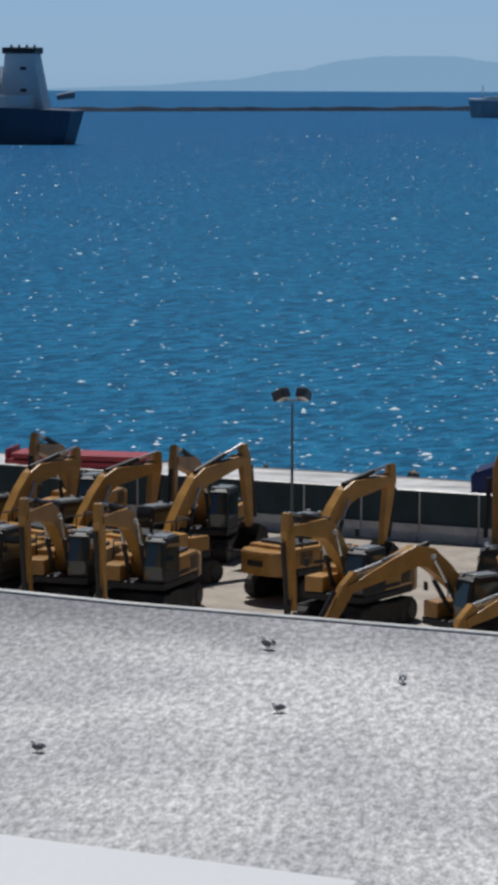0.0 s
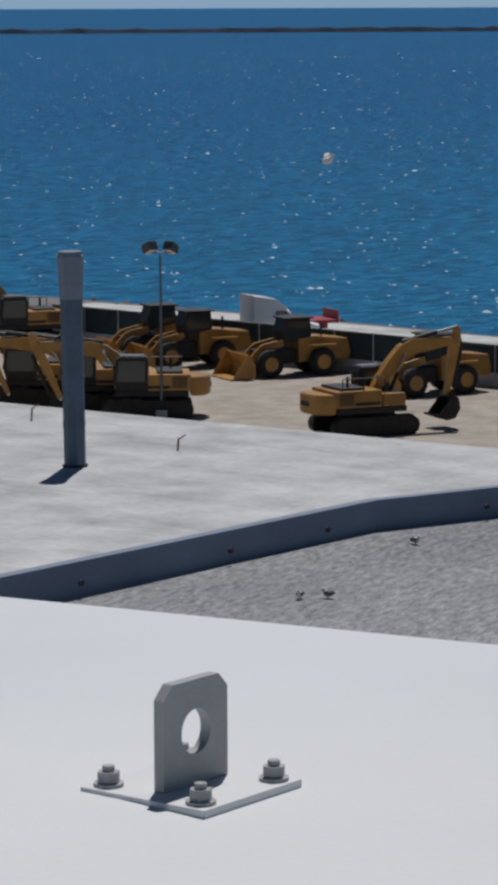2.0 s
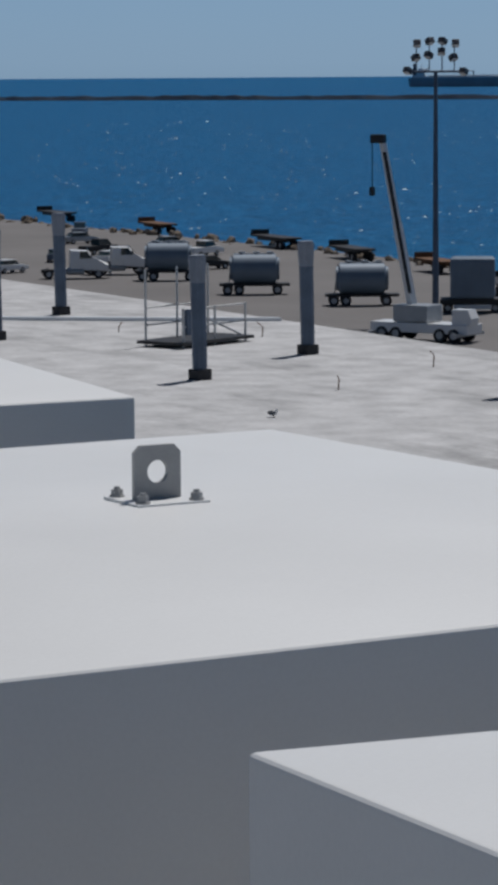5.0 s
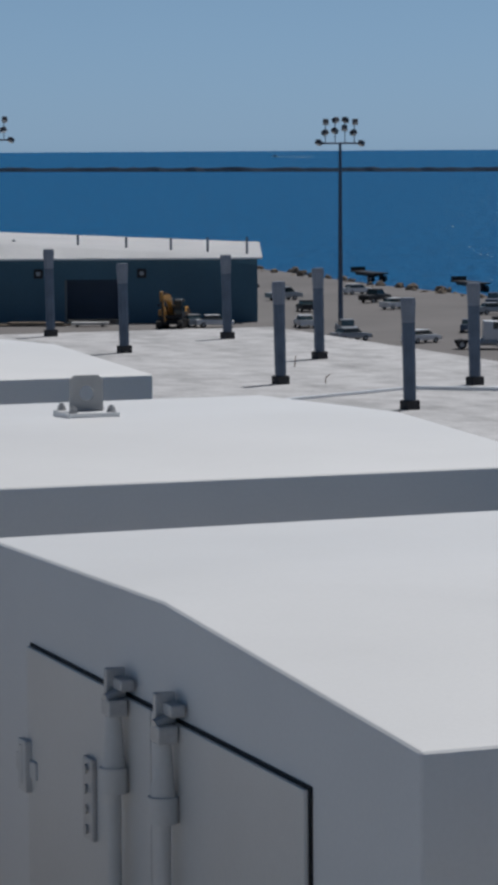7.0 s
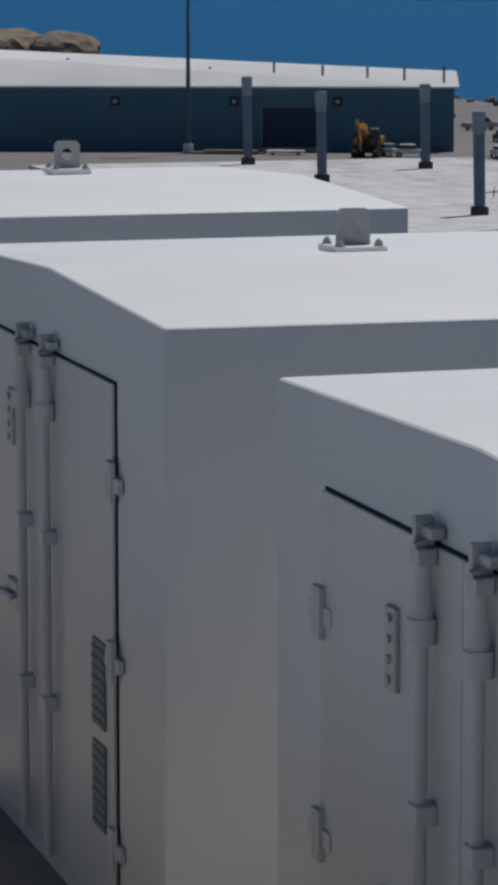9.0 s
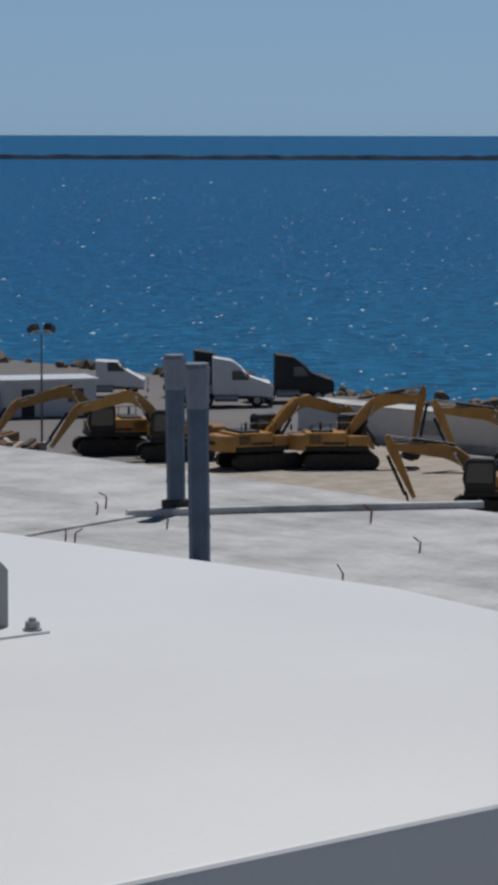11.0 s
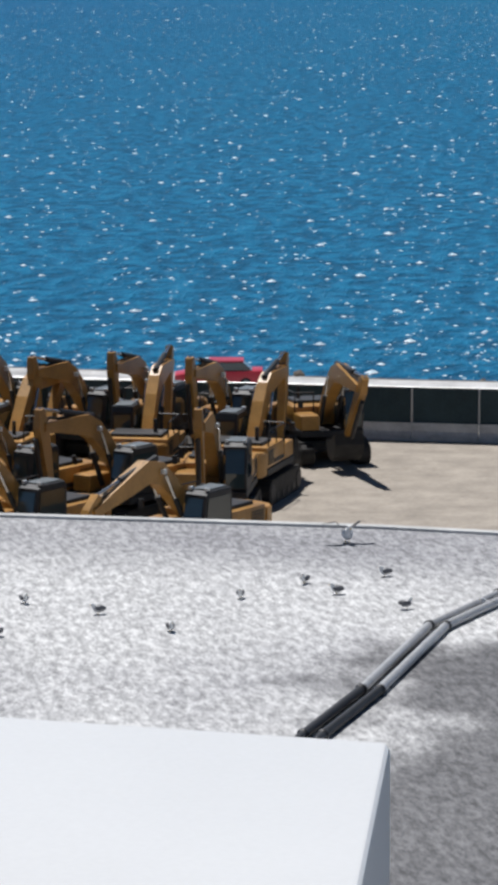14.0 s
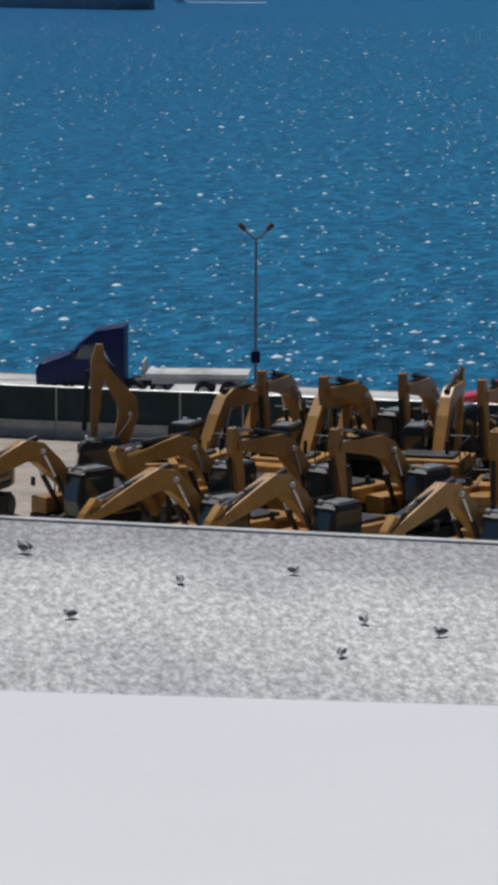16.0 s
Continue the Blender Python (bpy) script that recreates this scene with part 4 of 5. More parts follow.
    if turn is None:
        # bare stick: only the linkage that a bucket would hang from
        p = e0 + n * 0.5 + q * 0.3
        part("bucket_link", limb(B(), [tuple(p), tuple(e0 + q * 0.42 - n * 0.15)], [0.07, 0.06], 0.14), M["black"], stick)
        part("pin", rod(B(), (e0.x, -0.24, e0.y), (e0.x, 0.24, e0.y), 0.07, seg=8), M["chrome"], stick)
        return e
    prof = [(0, 0.15), (0.45, 0.05), (0.75, -0.4), (0.7, -0.95), (0.3, -1.25), (-0.35, -1.3), (-0.3, -1.18), (0.2, -1.1), (0.5, -0.85), (0.55, -0.45), (0.3, -0.1), (0, -0.12)]
    bm = plate(B(), prof, -0.62, 0.62)
    side = [(0, 0.1), (0.45, 0.03), (0.72, -0.4), (0.68, -0.93), (0.3, -1.22), (-0.3, -1.24), (-0.1, -0.5)]
    plate(bm, side, -0.64, -0.6)
    plate(bm, side, 0.6, 0.64)
    for k in range(5):
        block(bm, -0.5, -0.28, -0.56 + k * 0.265, -0.46 + k * 0.265, -1.32, -1.22)
    bk = part("bucket", bm, M["track"], e, "dark worn bucket")
    bk.matrix_basis = Matrix.Translation((e0.x, 0, e0.y)) @ Matrix.Rotation(radians(turn), 4, "Y")
    return e


ARMS = (
    ((2.5, 4.3), (5.3, 4.55), (4.8, 1.7), 25),     # parked, stick hanging
    ((2.5, 4.5), (5.5, 5.1), (5.9, 2.0), 15),       # stick out, high elbow
    ((2.7, 4.2), (6.1, 3.9), (4.1, 1.6), 55),       # low, curled under
    ((-0.45, 4.5), (0.85, 6.4), (1.05, 3.2), 40),       # boom straight up
    ((3.0, 4.3), (6.6, 3.2), (8.2, 0.9), None),        # stretched forward and down
    ((2.6, 3.6), (5.9, 3.85), (4.6, 0.95), None),    # boom low, bare stick drawn in
    ((2.5, 4.3), (5.3, 4.55), (4.9, 1.3), None),   # stick hanging, no bucket
)
LABELS = ("yellow crawler excavator parked with its stick hanging down", "yellow crawler excavator with raised elbow and dark bucket", "yellow crawler excavator with arm folded low", "yellow crawler excavator with boom raised upright", "yellow crawler excavator with arm stretched to the ground", "yellow crawler excavator with low boom and no bucket", "yellow crawler excavator with its bare stick hanging down")
# plan place, heading, arm
PARK = [
    # front row, facing the hall
    (97.6, 53.0, 180, 6), (97.8, 50.2, 178, 6), (97.6, 47.4, 180, 6), (97.4, 44.6, 176, 6), (97.6, 41.8, 180, 6), (97.4, 38.9, 178, 6), (97.4, 31.6, 166, 6),
    # low-armed machines at the edge of the hall, and the row behind them
    (93.6, 26.3, 150, 4), (89.2, 21.3, 150, 4), (89.0, 18.1, 152, 4), (88.4, 13.3, 150, 4),
    (95.6, 22.3, 152, 2), (95.4, 19.3, 150, 0), (95.8, 16.3, 152, 0), (96.8, 13.7, 176, 0),
    # second row, facing the quay
    (102.8, 64.4, -24, 0), (102.9, 61.7, -24, 0), (102.8, 59.0, -24, 0), (103.0, 55.2, -22, 0), (102.9, 52.2, -22, 0), (103.0, 47.0, -22, 0), (103.0, 44.2, -22, 0), (102.8, 40.6, -24, 1), (102.6, 35.0, -24, 0),
    (99.4, 26.6, 102, 3), (102.0, 24.5, -12, 2), (102.2, 21.1, -12, 2), (103.0, 16.7, -8, 0), (101.6, 13.1, -12, 0),
    # third row by the fence
    (112.4, 62.6, 178, 1), (111.0, 58.6, 178, 1), (111.6, 47.4, 176, 1), (109.8, 41.4, 184, 1), (109.3, 22.0, 163, 0), (108.0, 19.1, 163, 0), (109.6, 17.1, 163, 0), (108.4, 14.3, 163, 0), (109.4, 11.3, 196, 2),
    # machines standing apart
    (104.4, 75.0, -22, 0), (102.5, 100.6, 134, 5), (103.4, 91.9, 132, 5), (103.4, 88.7, 132, 5), (103.3, 85.6, 132, 5), (120.3, 107.9, 140, 1), (117.2, 112.4, 138, 5), (110.8, 119.8, -40, 0), (107.6, 122.4, -20, 4), (107.0, 128.4, 150, 4), (106.4, 133.0, 150, 4),
]
proto = {}
rng = random.Random(17)
for x, y, hd, a in PARK:
    m = pose(x * S, y * S, 0.03, 0, 0, hd + rng.uniform(-5, 5))
    if a in proto:
        copy_thing(proto[a], m)
    else:
        proto[a] = excavator(ARMS[a], LABELS[a])
        proto[a].matrix_basis = m


# ---- wheel loaders ----
def wheel(parent, x, y, r, w, material=None):
    bm = B()
    bmesh.ops.create_cone(bm, cap_ends=True, segments=20, radius1=r, radius2=r, depth=w, matrix=Matrix.Translation((x, y, r)) @ Matrix.Rotation(radians(90), 4, "X"))
    bmesh.ops.bevel(bm, geom=[e for e in bm.edges if len(e.link_faces) == 2 and any(len(f.verts) > 4 for f in e.link_faces)], offset=r * 0.12, segments=2, affect="EDGES")
    t = part("wheel", bm, M["tyre"], parent)
    s = 1 if y > 0 else -1
    part("rim", rod(B(), (x, y + s * w * 0.3, r), (x, y + s * (w * 0.5 + 0.02), r), r * 0.52, seg=16), material or M["silver"], t)
    return t


def loader():
    e = thing("wheel_loader", Matrix(), "yellow wheel loader with a wide bucket on the ground", "loader", "parked wheel loaders")
    for x in (-1.7, 1.7):
        for y in (-1.1, 1.1):
            wheel(e, x, y, 0.82, 0.6, M["yellow"])
    b = part("rear_body", plate(B(), [(-3.6, 0.9), (-0.3, 0.8), (-0.3, 2.2), (-1.2, 2.35), (-3.5, 2.1), (-3.7, 1.4)], -0.9, 0.9, 0.1), M["yellow"], e)
    part("front_frame", block(B(), -0.3, 2.3, -0.5, 0.5, 0.7, 1.6, 0.1), M["black"], e)
    cab = part("cab", plate(B(), [(-1.2, 2.2), (0.5, 1.9), (0.7, 2.6), (0.45, 3.35), (-1.1, 3.35)], -0.75, 0.75, 0.06), M["black"], e)
    for y in (-0.77, 0.755):
        part("side_window", plate(B(), [(-1.0, 2.4), (0.35, 2.3), (0.5, 2.6), (0.32, 3.2), (-0.95, 3.2)], y, y + 0.015), M["glass"], cab)
    part("cab_roof", block(B(), -1.3, 0.65, -0.85, 0.85, 3.36, 3.46, 0.03), M["black"], cab)
    for y in (-0.55, 0.55):
        part("lift_arm", limb(B(), [(0.6, 2.0), (1.9, 1.7), (3.0, 0.75)], [0.2, 0.24, 0.16], 0.1), M["yellow"], e).location.y = y
    part("lift_cylinder", rod(B(), (0.5, 0, 1.3), (2.2, 0, 1.5), 0.12), M["black"], e)
    bm = plate(B(), [(2.9, 0.05), (4.4, 0.02), (4.4, 0.08), (3.1, 0.16), (2.95, 0.8), (3.3, 1.45), (3.25, 1.5), (2.8, 0.9)], -1.5, 1.5)
    for y in (-1.52, 1.48):
        plate(bm, [(2.8, 0.05), (4.3, 0.03), (3.3, 1.48), (2.8, 0.9)], y, y + 0.04)
    part("bucket", bm, M["yellow"], e, "wide yellow bucket")
    for y in (-0.95, 0.95):
        part("fender", plate(B(), [(-2.6, 1.7), (-1.0, 1.75), (-0.9, 1.85), (-2.6, 1.85)], y - 0.35, y + 0.35), M["yellow"], e)
    part("exhaust", rod(B(), (-2.0, 0.3, 2.2), (-2.0, 0.3, 3.0), 0.07), M["black"], e)
    return e


first = loader()
first.matrix_basis = pose(118.6 * S, 89.6 * S, 0.03, 0, 0, 152)
for x, y, h in ((118.4, 95.4, 150), (119.6, 98.6, 150), (116.6, 80.2, 158)):
    copy_thing(first, pose(x * S, y * S, 0.03, 0, 0, h))


# ---- lorries, trailers and cars ----
def tractor_unit(paint, label, sleeper=True):
    e = thing("truck_tractor", Matrix(), label, "truck")
    for x in (2.3, -1.6, -2.9):
        for y in (-0.98, 0.98):
            wheel(e, x, y, 0.5, 0.36 if x > 0 else 0.55)
    part("frame", block(B(), -3.6, 3.3, -0.45, 0.45, 0.6, 0.95, 0.03), M["black"], e)
    roof = [(-1.1, 0.95), (3.55, 0.75), (3.6, 1.55), (3.3, 1.95), (1.75, 2.2), (1.2, 3.0), (0.4, 3.6), (-1.1, 3.85)] if sleeper else [(-0.6, 0.95), (3.3, 0.75), (3.35, 1.5), (1.7, 2.1), (1.3, 2.85), (-0.6, 2.95)]
    smooth(part("cab", plate(B(), roof, -1.2, 1.2, 0.14), paint, e), 30)
    part("windscreen", plate(B(), [(1.79, 2.24), (1.83, 2.26), (1.27, 3.02), (1.23, 3.0)], -1.0, 1.0), M["glass"], e)
    for y in (-1.225, 1.205):
        part("side_window", plate(B(), [(0.35, 2.1), (1.55, 2.1), (1.1, 2.85), (0.35, 2.85)], y, y + 0.02), M["glass"], e)
    for y in (-1.3, 1.3):
        part("fuel_tank", rod(B(), (-1.0, y * 0.8, 0.72), (0.8, y * 0.8, 0.72), 0.32, seg=14), M["silver"], e)
        part("mirror", block(B(), 1.5, 1.62, y - 0.06, y + 0.06, 2.1, 2.6, 0.02), M["black"], e)
    part("bumper", block(B(), 3.5, 3.66, -1.15, 1.15, 0.4, 0.75, 0.04), M["silver"], e)
    part("grille", block(B(), 3.58, 3.64, -0.6, 0.6, 0.85, 1.55, 0.03), M["black"], e)
    return e


def flatbed(paint, label, length=12.0, load=None):
    e = thing("flatbed_trailer", Matrix(), label, "trailer", "flatbed trailers")
    part("bed", block(B(), -length / 2, length / 2, -1.25, 1.25, 1.2, 1.42, 0.03), paint, e)
    for y in (-0.5, 0.5):
        part("beam", block(B(), -length / 2 + 0.3, length / 2 - 0.5, y - 0.08, y + 0.08, 0.8, 1.2), paint, e)
    for x in (-length / 2 + 1.0, -length / 2 + 2.3):
        for y in (-1.0, 1.0):
            wheel(e, x, y, 0.5, 0.5)
    part("headboard", block(B(), length / 2 - 0.1, length / 2, -1.2, 1.2, 1.42, 2.0, 0.02), paint, e)
    if load:
        for k in range(1):
            part("stacked_bed", block(B(), -length / 2 + 0.2 * k, length / 2 - 0.3, -1.2, 1.2, 1.5 + k * 0.42, 1.78 + k * 0.42, 0.04), load, e)
    return e


def car(paint, label, kind=0):
    e = thing("parked_car", Matrix(), label, "car", "parked cars")
    for x in (-1.35, 1.35):
        for y in (-0.8, 0.8):
            wheel(e, x, y, 0.33, 0.22)
    side = ([(-2.2, 0.35), (2.2, 0.35), (2.25, 0.75), (1.3, 0.95), (-2.2, 0.98)], [(-2.4, 0.4), (2.6, 0.4), (2.65, 0.95), (1.7, 1.15), (-2.4, 1.05)])[kind]
    smooth(part("body", plate(B(), side, -0.88, 0.88, 0.08), paint, e), 30)
    top = ([(-1.8, 0.94), (1.2, 0.94), (0.45, 1.45), (-1.2, 1.45)], [(-0.5, 1.05), (1.6, 1.1), (0.9, 1.8), (-0.45, 1.8)])[kind]
    part("cabin_glass", plate(B(), [(x * 0.98, z - 0.04) for x, z in top], -0.74, 0.74, 0.05), M["glass"], e)
    r = top[2:]
    part("roof", block(B(), r[1][0] - 0.05, r[0][0] + 0.05, -0.76, 0.76, r[0][1] - 0.05, r[0][1] + 0.03, 0.03), paint, e)
    part("bumper", block(B(), side[1][0] - 0.05, side[1][0] + 0.07, -0.85, 0.85, 0.38, 0.6, 0.03), M["black"], e)
    return e


def put(e, x, y, h, z=0.05):
    e.matrix_basis = pose(x * S, y * S, z, 0, 0, h)
    return e


put(tractor_unit(M["blue"], "deep blue sleeper truck tractor parked on the quay"), 129.4, 33.8, 97, -0.25)
put(flatbed(M["kerb"], "pale empty flatbed trailer on the quay", 5.5), 127.8, 29.6, 97)
put(tractor_unit(M["navy"], "dark blue-grey sleeper truck tractor behind red trailers"), 130.8, 81.4, 98)
put(flatbed(M["red"], "red flatbed trailers stacked on the quay", 14, M["red"]), 131.0, 74.6, 96)
put(flatbed(M["red"], "red flatbed trailer behind the fence", 8, M["red"]), 126.8, 53.8, 96)
put(tractor_unit(M["truckwhite"], "white day-cab truck tractor on the quay", False), 127.6, 60.0, 190)
put(tractor_unit(M["truckwhite"], "white sleeper truck tractor beside the loaders"), 124.2, 95.4, -30)
put(flatbed(M["red"], "red trailer behind the white truck", 9), 129.0, 98.8, -30)
put(tractor_unit(M["truckwhite"], "white sleeper truck tractor with sloped roof"), 129.6, 150.2, -38)
put(tractor_unit(M["black"], "black sleeper truck tractor beside a white one"), 134.6, 150.0, -38)
put(tractor_unit(M["black"], "black truck tractor parked behind others"), 133.0, 156.0, -38)
put(tractor_unit(M["truckwhite"], "small white truck tractor by the cabin", False), 128.0, 160.5, -40)
put(tractor_unit(M["truckwhite"], "white truck tractor in the far car park", False), 111.0, 240.5, -20)
put(tractor_unit(M["truckwhite"], "white truck tractor in the car park", False), 116.0, 243.0, -20)
put(car(M["crimson"], "bright red car on the quay road"), 126.7, 16.7, 96)
spots = [(109, 250, 20), (104.5, 255, 10), (131, 313, 30), (133, 287, 0), (122, 257, 40), (127, 270, 15), (119, 262, 60), (128, 300, 20), (124, 322, 10), (118, 300, 80), (112.6, 164.6, 60), (113.0, 174.0, 40), (110, 157.6, 70), (114, 155.0, 60), (134, 262, 20), (137, 275, 10), (126, 245, 0), (107, 262, 80), (136, 330, 10), (128, 345, 20), (139, 300, 60), (108, 275, 80), (99, 281, 85)]
paints = [M[k] for k in ("truckwhite", "silver", "black", "silver", "truckwhite", "black", "stack")]
words = ("white", "silver grey", "black", "silver grey", "white", "black", "dark blue-grey")
for i, (x, y, h) in enumerate(spots):
    put(car(paints[i % 7], words[i % 7] + " car parked on the harbour asphalt", i % 3 // 2), x, y, h, 0.0)


# tank trailers
def tank_trailer():
    e = thing("tank_trailer", Matrix(), "blue-grey rounded tank on a wheeled trailer", "tank trailer", "tank trailers")
    bm = rod(B(), (-2.4, 0, 2.5), (2.4, 0, 2.5), 1.45, seg=24)
    bmesh.ops.bevel(bm, geom=[ed for ed in bm.edges if any(len(f.verts) > 4 for f in ed.link_faces)], offset=0.35, segments=3, affect="EDGES")
    smooth(part("tank", bm, M["tank"], e), 30)
    part("frame", block(B(), -3.4, 3.4, -0.9, 0.9, 0.85, 1.1, 0.03), M["black"], e)
    for x in (-2.6, -1.5, 2.2):
        for y in (-0.95, 0.95):
            wheel(e, x, y, 0.5, 0.45)
    for x in (-1.2, 0.2, 1.5):
        part("hatch", rod(B(), (x, 0, 3.9), (x, 0, 4.15), 0.32, seg=14), M["silver"], e)
    part("catwalk", block(B(), -2.0, 2.0, -0.35, 0.35, 3.92, 3.98), M["silver"], e)
    part("ladder", rod(B(), (-2.5, 1.2, 1.0), (-2.2, 0.6, 3.8), 0.05, seg=6), M["silver"], e)
    return e


t0 = put(tank_trailer(), 116.4, 234.0, -28, 0)
for x, y, h in ((115.0, 216.2, -28), (116.4, 202.0, -28)):
    copy_thing(t0, pose(x * S, y * S, 0, 0, 0, h))

# tall ribbed tank on a low trailer, seen from its end
sk = put(thing("storage_tank", Matrix(), "tall blue-grey ribbed tank on a black low trailer", "tank"), 120.0, 192.4, -32, 0)
part("vessel", block(B(), -2.0, 2.0, -2.0, 2.0, 1.3, 4.9, 0.35), M["tank"], sk)
for k in range(5):
    part("rib", block(B(), -1.6 + k * 0.75, -1.45 + k * 0.75, -2.06, 2.06, 1.6, 4.6, 0.03), M["tank"], sk)
part("low_bed", block(B(), -2.9, 2.9, -1.6, 1.6, 0.75, 1.25, 0.05), M["black"], sk)
part("fender", block(B(), -1.7, 1.7, -1.75, -1.62, 0.35, 0.74, 0.03), M["cabin"], sk, "pale mudguard panel")
for x in (-2.2, -1.1, 2.0):
    for y in (-1.2, 1.2):
        wheel(sk, x, y, 0.45, 0.4)

# mobile crane
c = put(thing("mobile_crane", Matrix(), "white mobile crane with its latticed boom raised", "crane"), 105.0, 174.0, -62, 0)
part("carrier", block(B(), -4.5, 4.5, -1.25, 1.25, 0.7, 1.5, 0.08), M["truckwhite"], c)
for x in (-3.4, -2.1, 2.0, 3.3):
    for y in (-1.05, 1.05):
        wheel(c, x, y, 0.6, 0.5)
part("cab", plate(B(), [(3.0, 1.4), (4.7, 1.4), (4.8, 2.0), (4.5, 2.7), (3.0, 2.7)], -1.1, 0.2, 0.06), M["truckwhite"], c)
part("slew_house", block(B(), -2.4, 0.8, -1.2, 1.2, 1.55, 2.9, 0.1), M["silver"], c)
a, b = Vector((-1.4, 0.3, 2.4)), Vector((-3.5, -1.0, 16.2))
bm = rod(B(), a, a.lerp(b, 0.5), 0.42, 0.4, seg=4)
part("boom", bm, M["truckwhite"], c)
part("boom_tip", rod(B(), a.lerp(b, 0.5), b, 0.33, 0.28, seg=4), M["truckwhite"], c)
part("boom_stripe", rod(B(), a.lerp(b, 0.1) + Vector((0.2, -0.33, 0)), a.lerp(b, 0.92) + Vector((0.15, -0.26, 0)), 0.14, seg=4), M["black"], c)
part("head", block(B(), -4.4, -3.2, -1.4, -0.8, 15.8, 16.5, 0.06), M["black"], c)
part("hook_cable", rod(B(), (-4.3, -1.2, 15.9), (-4.3, -1.2, 12.2), 0.04, seg=5), M["black"], c)
part("hook_block", block(B(), -4.5, -4.1, -1.35, -1.05, 11.6, 12.3, 0.05), M["black"], c)
for y in (-2.3, 2.3):
    for x in (-3.9, 3.9):
        part("outrigger", block(B(), x - 0.15, x + 0.15, min(0, y), max(0, y), 0.55, 0.8), M["silver"], c)

# site cabin and pallets of timber near it
cb = put(thing("site_cabin", Matrix(), "white flat-roofed site cabin with dark door and window", "cabin"), 117.0, 152.6, -24, 0)
part("shell", block(B(), -3.6, 3.6, -2.0, 2.0, 0.1, 2.75, 0.03), M["cabin"], cb)
part("roof", block(B(), -3.8, 3.8, -2.2, 2.2, 2.754, 2.95, 0.04), M["truckwhite"], cb)
part("door", block(B(), -2.2, -1.2, -2.03, -1.985, 0.15, 2.2, 0.01), M["black"], cb)
w = part("window", block(B(), 1.4, 2.6, -2.03, -1.985, 1.2, 2.2, 0.01), M["glass"], cb)
part("sill", block(B(), 1.35, 2.65, -2.08, -2.0, 1.12, 1.18), M["silver"], w)
part("window", block(B(), -3.63, -3.585, -1.0, 0.4, 1.2, 2.1, 0.01), M["glass"], cb)
rng = random.Random(21)
for i in range(9):
    x, y = 103.6 + rng.uniform(-0.6, 4.5), 137.5 + i * 1.7
    heap = put(thing("scrap_stack", Matrix(), "stack of rusty brown steel parts on the ground", "scrap", "scrap stacks"), x, y, rng.uniform(10, 60), 0)
    for k in range(5):
        part("steel_piece", block(B(), -2.6 + rng.uniform(-0.4, 0.6), 2.4 + rng.uniform(-0.8, 0.5), -1.0 + k * 0.42, -0.62 + k * 0.42, 0, rng.uniform(0.3, 0.8), 0.03), (M["rust"], M["yard"], M["rust"], M["track"])[(i + k * 3) % 4], heap)
for i, (x, y, h) in enumerate(((124.5, 178.4, -3), (133.6, 190, -35), (131, 205, 60), (140, 230, 80), (143, 250, 80), (146, 270, 85), (148, 300, 85), (150, 330, 88), (150, 360, 88), (144, 215, 75))):
    put(flatbed(M["black"] if i % 3 else M["rust"], "dark flatbed trailer by the shore", 8 + i % 3), x, y, h, 0)


# ---- lamp masts ----
def yard_lamp(x, y, h, box=None, vee=True, turn=0):
    """A lamp pole: slim heads in a V on raised arms, or two larger floodlights on a crossarm."""
    e = put(thing("yard_lamp", Matrix(), "slim grey lamp pole with two small raised heads" if vee else "grey lamp pole with two large floodlights", "lamp", "yard lamps"), x, y, turn, 0.03)
    part("pole", rod(B(), (0, 0, 0), (0, 0, h - 0.5), 0.085, 0.055, seg=10), M["pole"], e)
    part("base", block(B(), -0.3, 0.3, -0.3, 0.3, 0, 0.5, 0.05), M["kerb"], e)
    if not vee:
        part("crossarm", rod(B(), (0, -0.75, h - 0.35), (0, 0.75, h - 0.35), 0.045, seg=8), M["pole"], e)
    for s in (-1, 1):
        a, b, c = (0.3, 0.2, 0.1) if vee else (0.36, 0.28, 0.22)
        hd = part("floodlight", block(B(), -a, a, -b, b, -c, c, 0.05), M["lamp"], e)
        hd.matrix_basis = pose(0, s * 0.68, h + 0.02, s * 42, 0, 0) if vee else pose(0, s * 0.55, h - 0.1, 0, 25, s * 35)
        part("lens", block(B(), -a * 0.8, a * 0.8, -b * 0.8, b * 0.8, -c - 0.025, -c - 0.005), M["lens"], hd)
        part("visor", block(B(), -a * 0.95, a, -b, b, c + 0.01, c + 0.04), M["pole"] if vee else M["silver"], hd)
        part("bracket", rod(B(), (0, s * 0.03, h - 0.6), (0, s * 0.62, h - 0.08), 0.04, seg=6) if vee else rod(B(), (0, s * 0.5, h - 0.35), (0, s * 0.56, h - 0.15), 0.04, seg=6), M["pole"], e)
    if box:
        part("control_box", block(B(), -0.22, 0.22, -0.22, 0.22, box - 0.28, box + 0.28, 0.03), M["blue"], e)
    return e


for x, y, h, bx, vee, tn in ((114.3, 39.7, 7.2, None, False, 30), (122.0, 70.4, 10.0, 4.0, True, 30), (102.8, 84.4, 9.2, None, False, 40), (123.5, 113.8, 10.2, None, True, 40), (104.7, 136.9, 8.3, None, False, 60), (118.6, 25.5, 9.9, 3.7, True, 10)):
    yard_lamp(x, y, h, bx, vee, tn)


